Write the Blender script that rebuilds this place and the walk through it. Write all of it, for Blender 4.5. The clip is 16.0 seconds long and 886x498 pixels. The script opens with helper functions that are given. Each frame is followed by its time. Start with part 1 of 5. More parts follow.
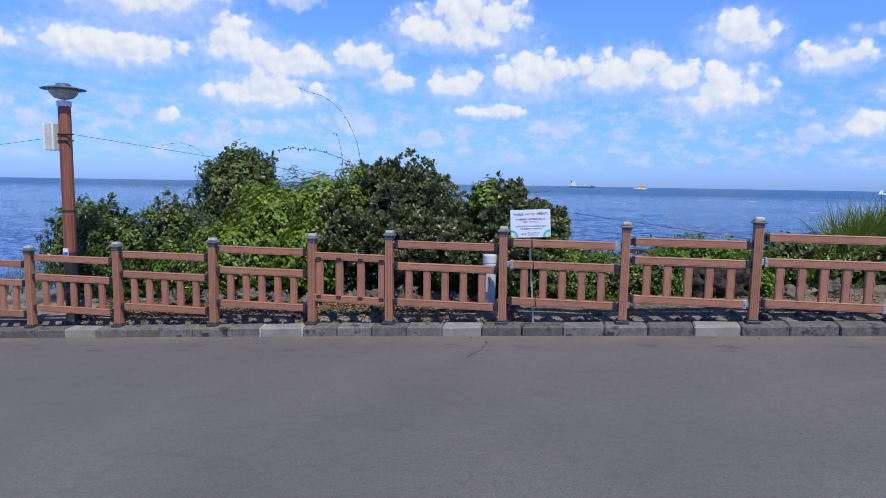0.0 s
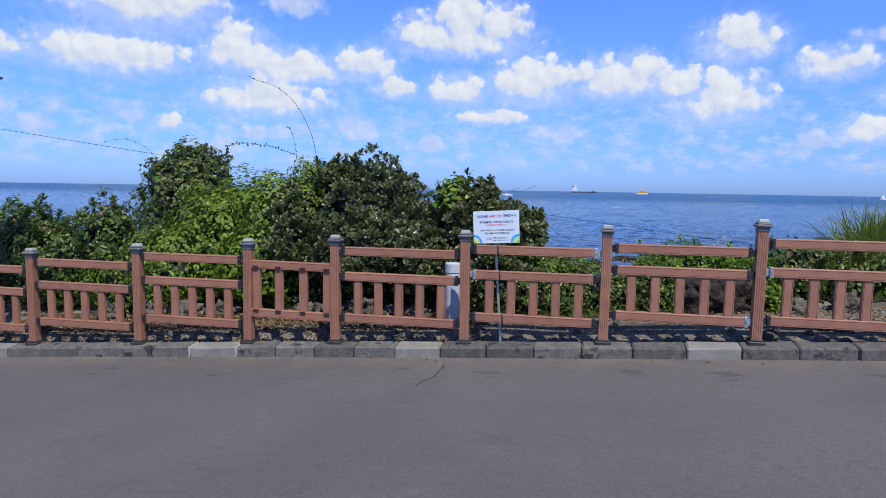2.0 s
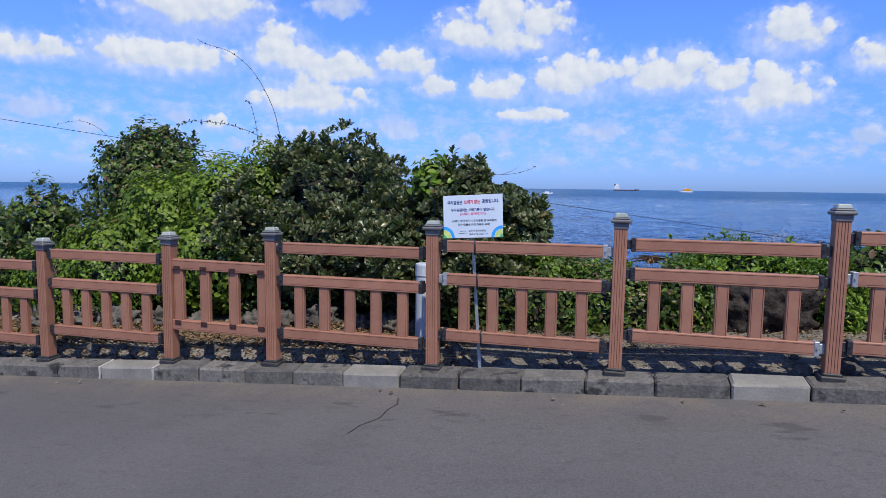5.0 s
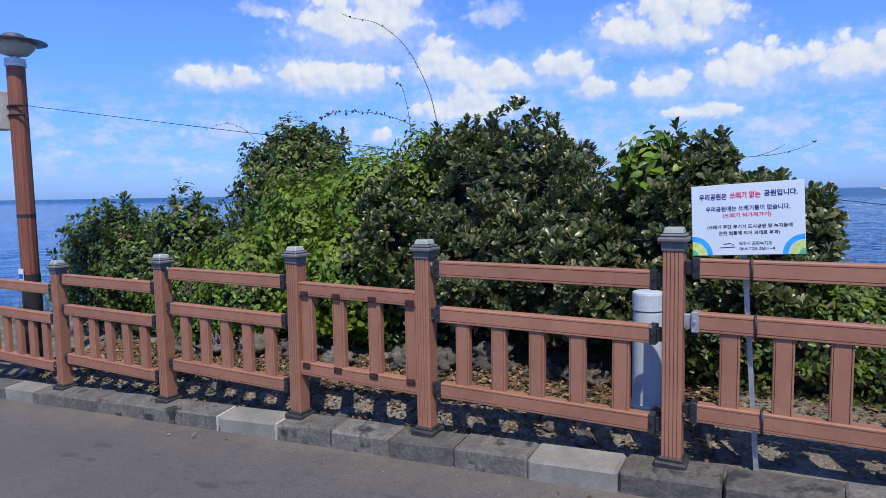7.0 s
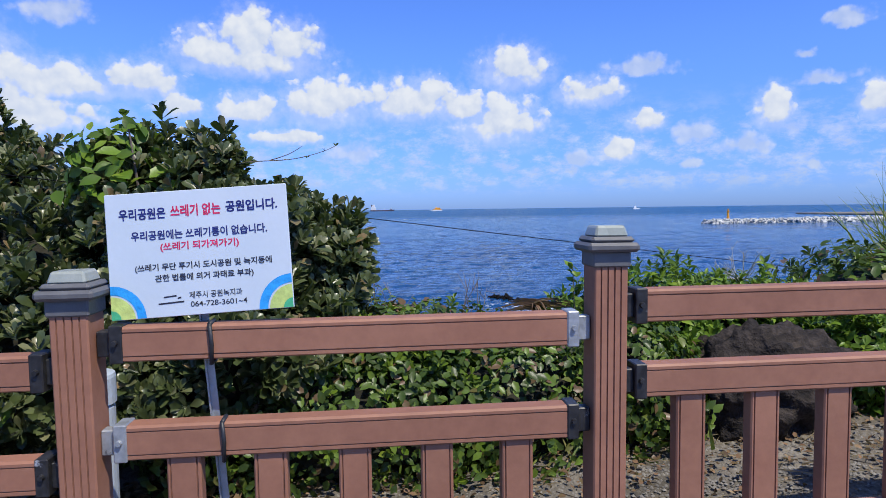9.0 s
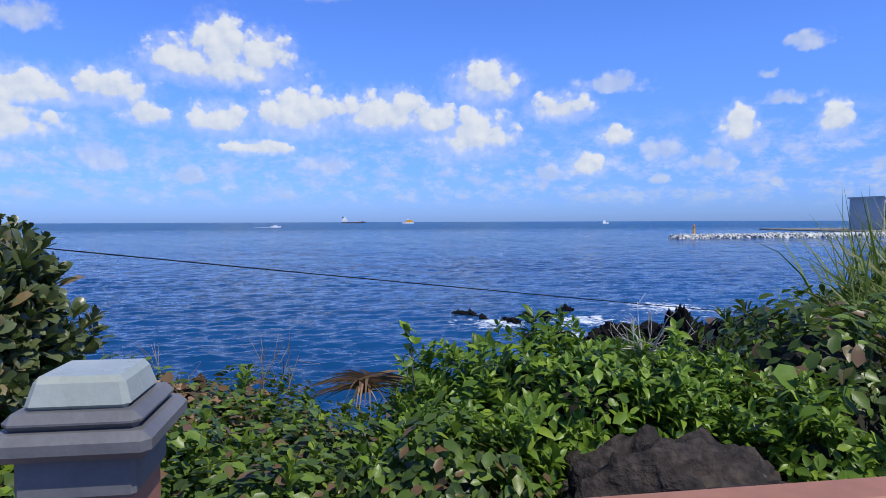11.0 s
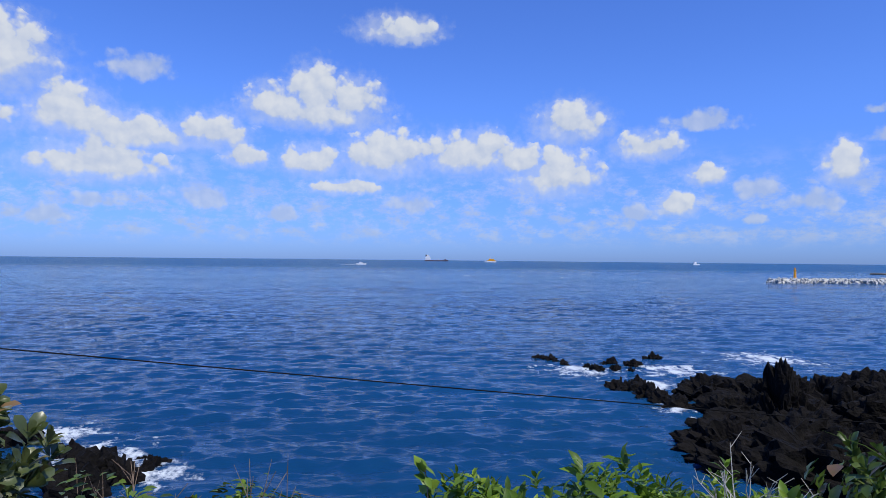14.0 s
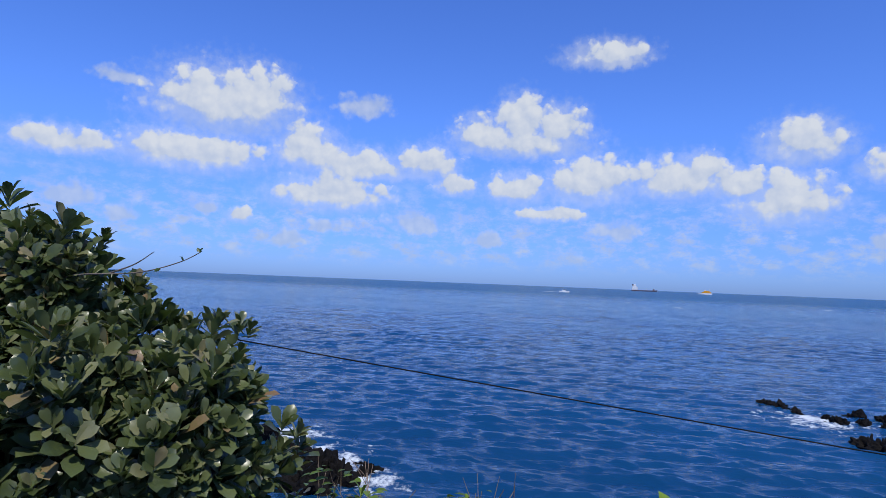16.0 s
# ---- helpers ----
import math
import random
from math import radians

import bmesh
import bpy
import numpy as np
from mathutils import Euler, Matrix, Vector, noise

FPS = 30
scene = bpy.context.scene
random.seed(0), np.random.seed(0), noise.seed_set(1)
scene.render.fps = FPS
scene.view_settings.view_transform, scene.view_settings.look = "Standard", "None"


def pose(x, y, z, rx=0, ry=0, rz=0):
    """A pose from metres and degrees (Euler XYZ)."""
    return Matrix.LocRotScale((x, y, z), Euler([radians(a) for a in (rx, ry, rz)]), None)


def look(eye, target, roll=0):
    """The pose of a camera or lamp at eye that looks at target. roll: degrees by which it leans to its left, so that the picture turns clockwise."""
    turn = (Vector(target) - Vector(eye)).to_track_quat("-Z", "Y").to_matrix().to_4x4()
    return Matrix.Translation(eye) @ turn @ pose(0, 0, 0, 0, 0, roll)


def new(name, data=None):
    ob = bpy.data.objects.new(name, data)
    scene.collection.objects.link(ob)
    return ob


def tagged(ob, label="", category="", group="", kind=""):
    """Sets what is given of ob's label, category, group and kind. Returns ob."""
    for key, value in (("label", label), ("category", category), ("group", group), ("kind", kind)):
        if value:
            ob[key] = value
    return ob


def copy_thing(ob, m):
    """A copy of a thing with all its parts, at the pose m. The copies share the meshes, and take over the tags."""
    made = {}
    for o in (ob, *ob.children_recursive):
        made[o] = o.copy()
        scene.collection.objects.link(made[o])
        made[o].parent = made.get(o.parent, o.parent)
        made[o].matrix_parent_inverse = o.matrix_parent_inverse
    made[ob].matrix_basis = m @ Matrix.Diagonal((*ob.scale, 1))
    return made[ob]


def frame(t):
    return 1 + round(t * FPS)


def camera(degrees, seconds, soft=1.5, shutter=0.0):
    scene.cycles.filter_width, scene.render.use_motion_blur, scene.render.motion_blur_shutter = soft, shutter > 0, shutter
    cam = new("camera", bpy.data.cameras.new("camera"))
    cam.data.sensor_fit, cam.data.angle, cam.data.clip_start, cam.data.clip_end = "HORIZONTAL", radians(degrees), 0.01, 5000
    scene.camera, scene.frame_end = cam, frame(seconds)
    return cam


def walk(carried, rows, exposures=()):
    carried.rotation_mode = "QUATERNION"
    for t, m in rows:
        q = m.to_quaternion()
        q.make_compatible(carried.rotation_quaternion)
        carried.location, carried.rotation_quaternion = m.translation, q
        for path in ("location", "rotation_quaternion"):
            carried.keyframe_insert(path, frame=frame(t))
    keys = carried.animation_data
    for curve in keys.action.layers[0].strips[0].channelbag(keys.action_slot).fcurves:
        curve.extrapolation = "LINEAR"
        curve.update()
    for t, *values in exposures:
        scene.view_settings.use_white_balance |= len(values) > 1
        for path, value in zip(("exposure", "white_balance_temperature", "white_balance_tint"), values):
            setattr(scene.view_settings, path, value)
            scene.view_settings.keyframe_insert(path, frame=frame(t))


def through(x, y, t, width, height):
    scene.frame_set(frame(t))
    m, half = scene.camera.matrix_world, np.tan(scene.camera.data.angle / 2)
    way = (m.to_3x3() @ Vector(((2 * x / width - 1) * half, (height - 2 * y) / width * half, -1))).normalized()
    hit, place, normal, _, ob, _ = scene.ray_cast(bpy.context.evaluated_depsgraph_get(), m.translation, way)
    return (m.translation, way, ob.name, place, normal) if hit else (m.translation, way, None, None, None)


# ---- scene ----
cam = camera(69.9, 16.0, soft=0.7)

PATH = [
    (0, (0.846, -7.576, 1.679), (0.436, -5.629, 1.472), 0.95),
    (0.5, (0.911, -7.216, 1.681), (0.500, -5.268, 1.479), 0.85),
    (1, (0.996, -6.919, 1.668), (0.587, -4.971, 1.468), 0.85),
    (1.5, (1.066, -6.640, 1.636), (0.658, -4.692, 1.441), 0.85),
    (2, (1.126, -6.433, 1.603), (0.711, -4.485, 1.412), 0.95),
    (2.5, (1.288, -6.222, 1.564), (0.866, -4.275, 1.379), 1.05),
    (3, (1.393, -5.925, 1.515), (1.047, -3.963, 1.339), 1.25),
    (3.5, (1.512, -5.572, 1.460), (1.222, -3.601, 1.280), 1.15),
    (4, (1.561, -5.231, 1.463), (1.287, -3.258, 1.280), 1.25),
    (4.5, (1.503, -4.974, 1.456), (1.221, -3.003, 1.271), 1.35),
    (5, (1.405, -4.762, 1.445), (0.869, -2.845, 1.248), 0.75),
    (5.2, (1.347, -4.633, 1.430), (0.655, -2.766, 1.231), 0.25),
    (7.3, (0.456, -2.986, 1.324), (-0.538, -1.259, 1.149), -0.85),
    (7.5, (0.427, -2.830, 1.297), (-0.517, -1.074, 1.140), -0.65),
    (8, (0.434, -2.407, 1.306), (-0.096, -0.485, 1.155), -0.35),
    (8.5, (0.550, -2.047, 1.311), (0.623, -0.053, 1.175), -0.75),
    (9, (0.777, -1.720, 1.323), (0.978, 0.266, 1.195), -0.75),
    (9.5, (0.999, -1.384, 1.333), (1.332, 0.585, 1.210), -0.55),
    (9.6, (1.038, -1.315, 1.346), (1.384, 0.651, 1.228), -0.65),
    (9.7, (1.081, -1.251, 1.355), (1.440, 0.713, 1.235), -0.55),
    (11.8, (1.907, -0.409, 1.450), (2.115, 1.580, 1.384), 0.25),
    (12, (1.937, -0.346, 1.461), (2.125, 1.644, 1.398), 0.35),
    (12.5, (1.958, -0.270, 1.491), (2.129, 1.722, 1.438), 0.35),
    (13, (1.945, -0.160, 1.566), (2.109, 1.833, 1.543), 0.39),
    (13.5, (1.928, -0.144, 1.636), (2.045, 1.853, 1.646), 0.32),
    (14, (1.919, -0.149, 1.644), (1.951, 1.850, 1.676), 0.56),
    (14.5, (1.948, -0.114, 1.609), (1.851, 1.883, 1.666), 0.79),
    (15, (1.907, -0.094, 1.600), (1.604, 1.881, 1.677), 1.23),
    (15.5, (1.890, -0.146, 1.607), (1.401, 1.791, 1.702), 1.86),
    (16, (1.799, -0.051, 1.587), (1.203, 1.855, 1.688), 2.30),
]
EXPOSURES = [(0, 0.06, 6750, 8), (3, -0.03, 6750, 8), (5, -0.05, 6700, 8), (8, 0.02, 6600, 9), (9.5, -0.05, 6700, 8), (12.5, -0.14, 6500, 9), (14.5, -0.26, 6500, 9), (16, -0.26, 6450, 9)]
walk(cam, [(t, look(eye, target, roll)) for t, eye, target, roll in PATH], EXPOSURES)

# ---- world, sun, exposure ----
SUN_AZ, SUN_EL = 146.0, 58.0          # degrees: clockwise from the sea (+y), and above the horizon
world = bpy.data.worlds.new("world")
scene.world = world
world.use_nodes = True
wt = world.node_tree
wt.nodes.clear()


class Nodes:
    """Short hands for a node tree."""
    def __init__(self, tree):
        self.tree = tree

    def add(self, kind, **props):
        node = self.tree.nodes.new(kind)
        for key, value in props.items():
            if key == "operation":
                node.operation = value
            elif key == "data_type":
                node.data_type = value
            elif key == "blend_type":
                node.blend_type = value
        return node

    def link(self, a, b):
        self.tree.links.new(a, b)

    def put(self, socket, value):
        if isinstance(value, bpy.types.NodeSocket):
            self.link(value, socket)
        else:
            socket.default_value = value

    def math(self, op, a, b=0.0, c=None, clamp=False):
        n = self.add("ShaderNodeMath", operation=op)
        n.use_clamp = clamp
        self.put(n.inputs[0], a)
        self.put(n.inputs[1], b)
        if c is not None:
            self.put(n.inputs[2], c)
        return n.outputs[0]

    def vec(self, op, a, b=(0, 0, 0)):
        n = self.add("ShaderNodeVectorMath", operation=op)
        self.put(n.inputs[0], a)
        self.put(n.inputs[1], b)
        return n.outputs["Value"] if op in ("LENGTH", "DISTANCE", "DOT_PRODUCT") else n.outputs[0]

    def noise(self, co, scale, detail=4.0, rough=0.55, colour=False):
        n = self.add("ShaderNodeTexNoise")
        self.put(n.inputs["Vector"], co)
        n.inputs["Scale"].default_value = scale
        n.inputs["Detail"].default_value = detail
        n.inputs["Roughness"].default_value = rough
        return n.outputs["Color"] if colour else n.outputs["Fac"]

    def ramp(self, fac, lo, hi, a=0.0, b=1.0):
        n = self.add("ShaderNodeMapRange")
        n.interpolation_type = "SMOOTHSTEP"
        self.put(n.inputs[0], fac)
        for i, v in enumerate((lo, hi, a, b)):
            n.inputs[i + 1].default_value = v
        return n.outputs[0]

    def mix(self, fac, a, b, blend="MIX"):
        n = self.add("ShaderNodeMix", data_type="RGBA", blend_type=blend)
        self.put(n.inputs[0], fac)
        for i, v in ((6, a), (7, b)):
            self.put(n.inputs[i], (*v, 1) if isinstance(v, tuple) and len(v) == 3 else v)
        return n.outputs[2]


w = Nodes(wt)
sky = w.add("ShaderNodeTexSky")
sky.sky_type = "NISHITA"
sky.sun_disc = False
sky.sun_elevation, sky.sun_rotation = radians(SUN_EL), radians(SUN_AZ)
sky.altitude, sky.air_density, sky.dust_density, sky.ozone_density = 0, 1.0, 0.4, 3.0

# cumulus clouds: azimuth, elevation, width, height, in degrees
CLOUDS_WEST = ((-36.9, 14.4, 9.8, 5.7), (-39.2, 14.5, 4.4, 4.1), (-34.2, 15.3, 5.2, 4.6), (-39.6, 10.1, 10.3, 3.5), (-48.9, 9.7, 6, 2.2), (-29.8, 11.2, 5.4, 4.1), (-27.7, 7.5, 8.9, 3.5), (-25.8, 10.1, 6.5, 3), (-19.2, 10.5, 4.9, 3), (-22.7, 9.8, 4.1, 2.3), (-14.1, 13.3, 4.4, 3.1), (-10.7, 14.7, 3.8, 4.1), (-7.3, 14.1, 4.3, 3.6), (-10.5, 12.6, 10.1, 2.7), (-3.3, 20, 5.9, 2.2), (-35.3, 5, 1.9, 1.4), (-16.5, 8.6, 3.3, 2), (-10.9, 8.5, 4.6, 3))
CLOUDS_EAST = ((-4.4, 9.2, 6.8, 4.4), (2.9, 9.4, 7.7, 3.6), (4.9, 10.4, 2.6, 2.6), (12.1, 12, 5.3, 3.5), (10.8, 7.7, 6.8, 4.7), (7.3, 9, 4.7, 2.8), (-7.8, 6.3, 5.2, 1.4), (18.7, 9.8, 4.8, 2.5), (23.4, 7.3, 2.5, 1.8), (21.1, 4.8, 3.2, 2.1), (33.2, 7.5, 2.4, 3.3), (40, 7.6, 2, 2.9))
CLOUDS_THIN = ((-48.6, 5.7, 4.9, 2.4), (-25, 15.3, 3.8, 2.2), (-45.1, 15.3, 3.6, 1.4), (-38.3, 5.5, 2.9, 1.2), (-2.1, 5.2, 3.3, 2.4), (-13.5, 3.9, 3.3, 1.5), (-19.7, 5.4, 5.6, 2.4), (-31.1, 3.3, 3.4, 1.5), (-28, 4.5, 3.5, 1.3), (-44.4, 4.5, 2.4, 1.8), (27.4, 6.1, 3, 2.2), (31.2, 5, 3.7, 1.9), (36.8, 9.6, 3.7, 1.1), (23.3, 11.7, 5.5, 1.7), (38.2, 13.7, 2.5, 1.4), (17.7, 4.2, 3.1, 1.7), (27.2, 3.5, 1.7, 0.9), (36.1, 3.1, 1.2, 1), (35.3, 11.6, 1.4, 0.8), (-24.7, 15.3, 3.3, 2), (-2.3, 19.6, 4.7, 1.5))
gen = w.add("ShaderNodeTexCoord").outputs["Generated"]
sep = w.add("ShaderNodeSeparateXYZ")
w.link(gen, sep.inputs[0])
az = w.math("MULTIPLY", w.math("ARCTAN2", sep.outputs[0], sep.outputs[1]), 57.2958)
el = w.math("MULTIPLY", w.math("ARCSINE", sep.outputs[2]), 57.2958)
com = w.add("ShaderNodeCombineXYZ")
w.link(az, com.inputs[0])
w.link(el, com.inputs[1])
flat = com.outputs[0]
warp = w.vec("SUBTRACT", w.noise(flat, 0.9, 3.0, colour=True), (0.5, 0.5, 0.5))
warped = w.vec("ADD", flat, w.vec("MULTIPLY", warp, (1.3, 0.9, 0)))


def billows(co, scale):
    """Round heaped lobes at three sizes, 1 in their middles."""
    v = w.add("ShaderNodeTexVoronoi")
    v.voronoi_dimensions, v.feature, v.normalize = "2D", "SMOOTH_F1", True
    w.link(co, v.inputs["Vector"])
    for key, value in (("Scale", scale), ("Detail", 2.0), ("Roughness", 0.42), ("Lacunarity", 2.3), ("Smoothness", 0.35)):
        v.inputs[key].default_value = value
    return w.math("SUBTRACT", 1.0, v.outputs["Distance"])


def heaps(table):
    """Joint nearness to a table of clouds, flat below and round above, and how high in its cloud a point lies."""
    best, height, weight = -1.0, 0.0, 0.001
    for ca, ce, cw, ch in table:
        n = w.add("ShaderNodeVectorMath", operation="MULTIPLY_ADD")
        w.put(n.inputs[0], warped)
        n.inputs[1].default_value = (1.75 / cw, 1.7 / ch, 0)
        n.inputs[2].default_value = (-1.75 / cw * ca, -1.7 / ch * (ce - 0.14 * ch), 0)
        off = n.outputs[0]
        near = w.math("SUBTRACT", 1.0, w.vec("LENGTH", w.vec("MAXIMUM", off, w.vec("MULTIPLY", off, (-1, -1.6, 0)))))
        best = w.math("SMOOTH_MAX", best, near, 0.15)
        up = w.add("ShaderNodeSeparateXYZ")
        w.link(off, up.inputs[0])
        near = w.math("ADD", near, 0.3, clamp=True)
        weight = w.math("ADD", weight, near)
        height = w.math("MULTIPLY_ADD", near, up.outputs[1], height)
    return best, w.math("DIVIDE", height, weight)


co_b = w.vec("ADD", flat, w.vec("MULTIPLY", warp, (0.5, 0.5, 0)))
puff = billows(co_b, 0.5)
puff_up = billows(w.vec("ADD", co_b, (0.3, 0.5, 0)), 0.5)
wisp = w.noise(flat, 1.3, 4.0, 0.55)
lobes = w.math("MULTIPLY", w.math("SUBTRACT", puff, 0.68), 1.9)
frayed = w.math("MULTIPLY", w.math("SUBTRACT", wisp, 0.5), 0.5)
solid, height = heaps(CLOUDS_WEST + CLOUDS_EAST)
thin, height_thin = heaps(CLOUDS_THIN)
dens = w.math("ADD", solid, w.math("ADD", lobes, frayed))
blur = w.ramp(height, -0.45, 0.4, 1.15, 0.34)
alpha = w.math("DIVIDE", w.math("ADD", dens, 0.14), blur, clamp=True)
dens_thin = w.math("ADD", thin, w.math("ADD", lobes, w.math("MULTIPLY", frayed, 1.6)))
alpha_thin = w.ramp(dens_thin, -0.25, 0.6, 0.0, 0.72)
haze_co = w.vec("MULTIPLY", flat, (0.55, 1.0, 0))
haze = w.math("MULTIPLY", w.ramp(w.noise(haze_co, 0.75, 7.0, 0.66), 0.41, 0.68, 0.0, 0.72),
              w.math("MULTIPLY", w.ramp(el, 0.6, 2.6), w.ramp(el, 10.5, 4.5)))
veil = w.ramp(w.math("ADD", solid, w.math("MULTIPLY", frayed, 2.4)), -0.7, 0.5, 0.0, 0.5)
alpha = w.math("MAXIMUM", w.math("MULTIPLY", alpha, 0.95), w.math("MAXIMUM", alpha_thin, w.math("MAXIMUM", haze, veil)))
alpha = w.math("MULTIPLY", alpha, w.ramp(el, 0.2, 1.8))
lit = w.math("ADD", w.math("MULTIPLY", w.math("SUBTRACT", puff, puff_up), 1.3), w.math("MULTIPLY", height, 0.5))
lit = w.math("ADD", lit, w.math("MULTIPLY_ADD", dens, 0.3, 0.36), clamp=True)
cloud = w.mix(lit, (5.2, 6.2, 8.4), (8.2, 8.6, 9.3))
tint = w.mix(w.ramp(el, 0.0, 15.0), (0.48, 0.81, 2.03), (0.76, 1.16, 2.3))
tint = w.mix(w.ramp(el, 30.0, 58.0), tint, (0.8, 0.95, 1.35))
background = w.add("ShaderNodeBackground")
w.link(w.mix(alpha, w.mix(1.0, sky.outputs[0], tint, "MULTIPLY"), cloud), background.inputs[0])
background.inputs[1].default_value = 0.1
out = w.add("ShaderNodeOutputWorld")
w.link(background.outputs[0], out.inputs[0])

sun = new("sun", bpy.data.lights.new("sun", "SUN"))
sun.data.energy, sun.data.angle, sun.data.color = 4.6, radians(0.53), (1.0, 0.95, 0.87)
sa, se = radians(SUN_AZ), radians(SUN_EL)
to_sun = Vector((math.sin(sa) * math.cos(se), math.cos(sa) * math.cos(se), math.sin(se)))
sun.matrix_world = Matrix.Translation((0, -10, 30)) @ to_sun.to_track_quat("Z", "Y").to_matrix().to_4x4()


# ---- materials ----
def material(name, rough=0.7, metal=0.0, spec=0.5):
    m = bpy.data.materials.new(name)
    m.use_nodes = True
    n = Nodes(m.node_tree)
    b = m.node_tree.nodes["Principled BSDF"]
    b.inputs["Roughness"].default_value = rough
    b.inputs["Metallic"].default_value = metal
    b.inputs["Specular IOR Level"].default_value = spec
    return m, n, b


def place(n):
    return n.add("ShaderNodeNewGeometry").outputs["Position"]


def bump(n, b, height, strength, distance):
    k = n.add("ShaderNodeBump")
    k.inputs["Strength"].default_value, k.inputs["Distance"].default_value = strength, distance
    n.link(height, k.inputs["Height"])
    n.link(k.outputs[0], b.inputs["Normal"])


def mottled(name, a, b_, scale, rough=0.8, fine=60.0, fine_amount=0.35, bump_d=0.004, stretch=(1, 1, 1), stain=None, metal=0.0, spec=0.5, vary=0.12):
    """Two colours mixed by a broad noise, darkened by a fine one, with relief; each object a little lighter or darker."""
    m, n, p = material(name, rough, metal, spec)
    co = n.vec("MULTIPLY", place(n), stretch)
    broad, grain = n.noise(co, scale, 5.0), n.noise(co, fine, 3.0)
    col = n.mix(n.ramp(broad, 0.32, 0.68), a, b_)
    dark = n.math("ADD", n.math("MULTIPLY", grain, fine_amount * 2), 1.0 - fine_amount)
    vary_by = n.math("ADD", n.math("MULTIPLY", n.add("ShaderNodeObjectInfo").outputs["Random"], vary), 1.0 - vary / 2)
    mid = n.noise(co, math.sqrt(scale * fine), 4.0)
    dark = n.math("MULTIPLY", n.math("MULTIPLY", dark, vary_by), n.math("ADD", n.math("MULTIPLY", mid, fine_amount * 1.4), 1.0 - fine_amount * 0.7))
    comb = n.add("ShaderNodeCombineColor")
    for i in range(3):
        n.link(dark, comb.inputs[i])
    col = n.mix(1.0, col, comb.outputs[0], "MULTIPLY")
    if stain:
        col = n.mix(n.ramp(n.noise(place(n), stain[1], 6.0, 0.65), stain[2], stain[2] + 0.12), col, stain[0])
    n.link(col, p.inputs["Base Color"])
    n.link(n.math("ADD", n.math("MULTIPLY", broad, 0.2), rough - 0.1), p.inputs["Roughness"])
    bump(n, p, grain, 0.5, bump_d)
    return m


def leafy(name, colours, rough=0.38, through=0.3, spec=0.3):
    """Leaves: each leaf takes its own colour from the ramp, with a blotchy surface and light let through."""
    m, n, p = material(name, rough, 0.0, spec)
    r = n.add("ShaderNodeValToRGB")
    n.link(n.add("ShaderNodeNewGeometry").outputs["Random Per Island"], r.inputs[0])
    els = r.color_ramp.elements
    while len(els) < len(colours):
        els.new(0.5)
    for i, (pos, c) in enumerate(colours):
        els[i].position, els[i].color = pos, (*c, 1)
    blot = n.noise(place(n), 55.0, 3.0)
    col = n.mix(n.ramp(blot, 0.35, 0.75, 0.0, 0.35), r.outputs[0], (0.10, 0.13, 0.03))
    n.link(col, p.inputs["Base Color"])
    bump(n, p, blot, 0.25, 0.004)
    t = n.add("ShaderNodeBsdfTranslucent")
    n.link(n.mix(0.5, col, (0.12, 0.22, 0.02)), t.inputs[0])
    s = n.add("ShaderNodeMixShader")
    s.inputs[0].default_value = through
    n.link(p.outputs[0], s.inputs[1])
    n.link(t.outputs[0], s.inputs[2])
    n.link(s.outputs[0], m.node_tree.nodes["Material Output"].inputs[0])
    return m


M_ASPHALT, n, p = material("asphalt", 0.86)
pos = place(n)
broad, mid, grit = n.noise(pos, 0.5, 5.0), n.noise(n.vec("MULTIPLY", pos, (0.7, 1.6, 1)), 3.2, 6.0, 0.6), n.noise(pos, 75.0, 3.0, 0.7)
col = n.mix(n.ramp(broad, 0.3, 0.7), (0.088, 0.083, 0.080), (0.108, 0.101, 0.097))
col = n.mix(n.ramp(mid, 0.56, 0.74, 0.0, 0.35), col, (0.055, 0.052, 0.051))
col = n.mix(n.ramp(n.noise(pos, 17.0, 5.0, 0.7), 0.5, 0.72, 0.0, 0.45), col, (0.055, 0.052, 0.051))
col = n.mix(n.ramp(mid, 0.40, 0.26, 0.0, 0.4), col, (0.125, 0.118, 0.112))
sepa = n.add("ShaderNodeSeparateXYZ")
n.link(pos, sepa.inputs[0])
dust = n.math("MULTIPLY", n.ramp(sepa.outputs[1], -0.75, -0.08), n.ramp(n.noise(pos, 2.2, 6.0, 0.65), 0.36, 0.66))
col = n.mix(n.math("MULTIPLY", dust, 0.7), col, (0.165, 0.135, 0.10))
blotch = n.math("MULTIPLY", n.ramp(n.noise(n.vec("MULTIPLY", pos, (1.0, 2.6, 1)), 2.3, 2.0), 0.60, 0.67),
                n.math("MULTIPLY", n.ramp(sepa.outputs[1], -1.1, -0.85), n.ramp(sepa.outputs[1], -0.45, -0.6)))
col = n.mix(n.math("MULTIPLY", blotch, 0.6), col, (0.045, 0.043, 0.043))
speck = n.ramp(n.noise(pos, 190.0, 1.0), 0.66, 0.76, 0.0, 0.5)
col = n.mix(speck, col, (0.2, 0.19, 0.18))
comb = n.add("ShaderNodeCombineColor")
for i in range(3):
    n.link(n.math("ADD", n.math("MULTIPLY", grit, 1.3), 0.38), comb.inputs[i])
n.link(n.mix(1.0, col, comb.outputs[0], "MULTIPLY"), p.inputs["Base Color"])
bump(n, p, grit, 0.6, 0.006)
M_KERB = mottled("basalt kerb", (0.085, 0.08, 0.072), (0.15, 0.138, 0.118), 5.0, 0.92, 45.0, 0.6, 0.012, stain=((0.03, 0.029, 0.028), 5.0, 0.52), vary=0.5)
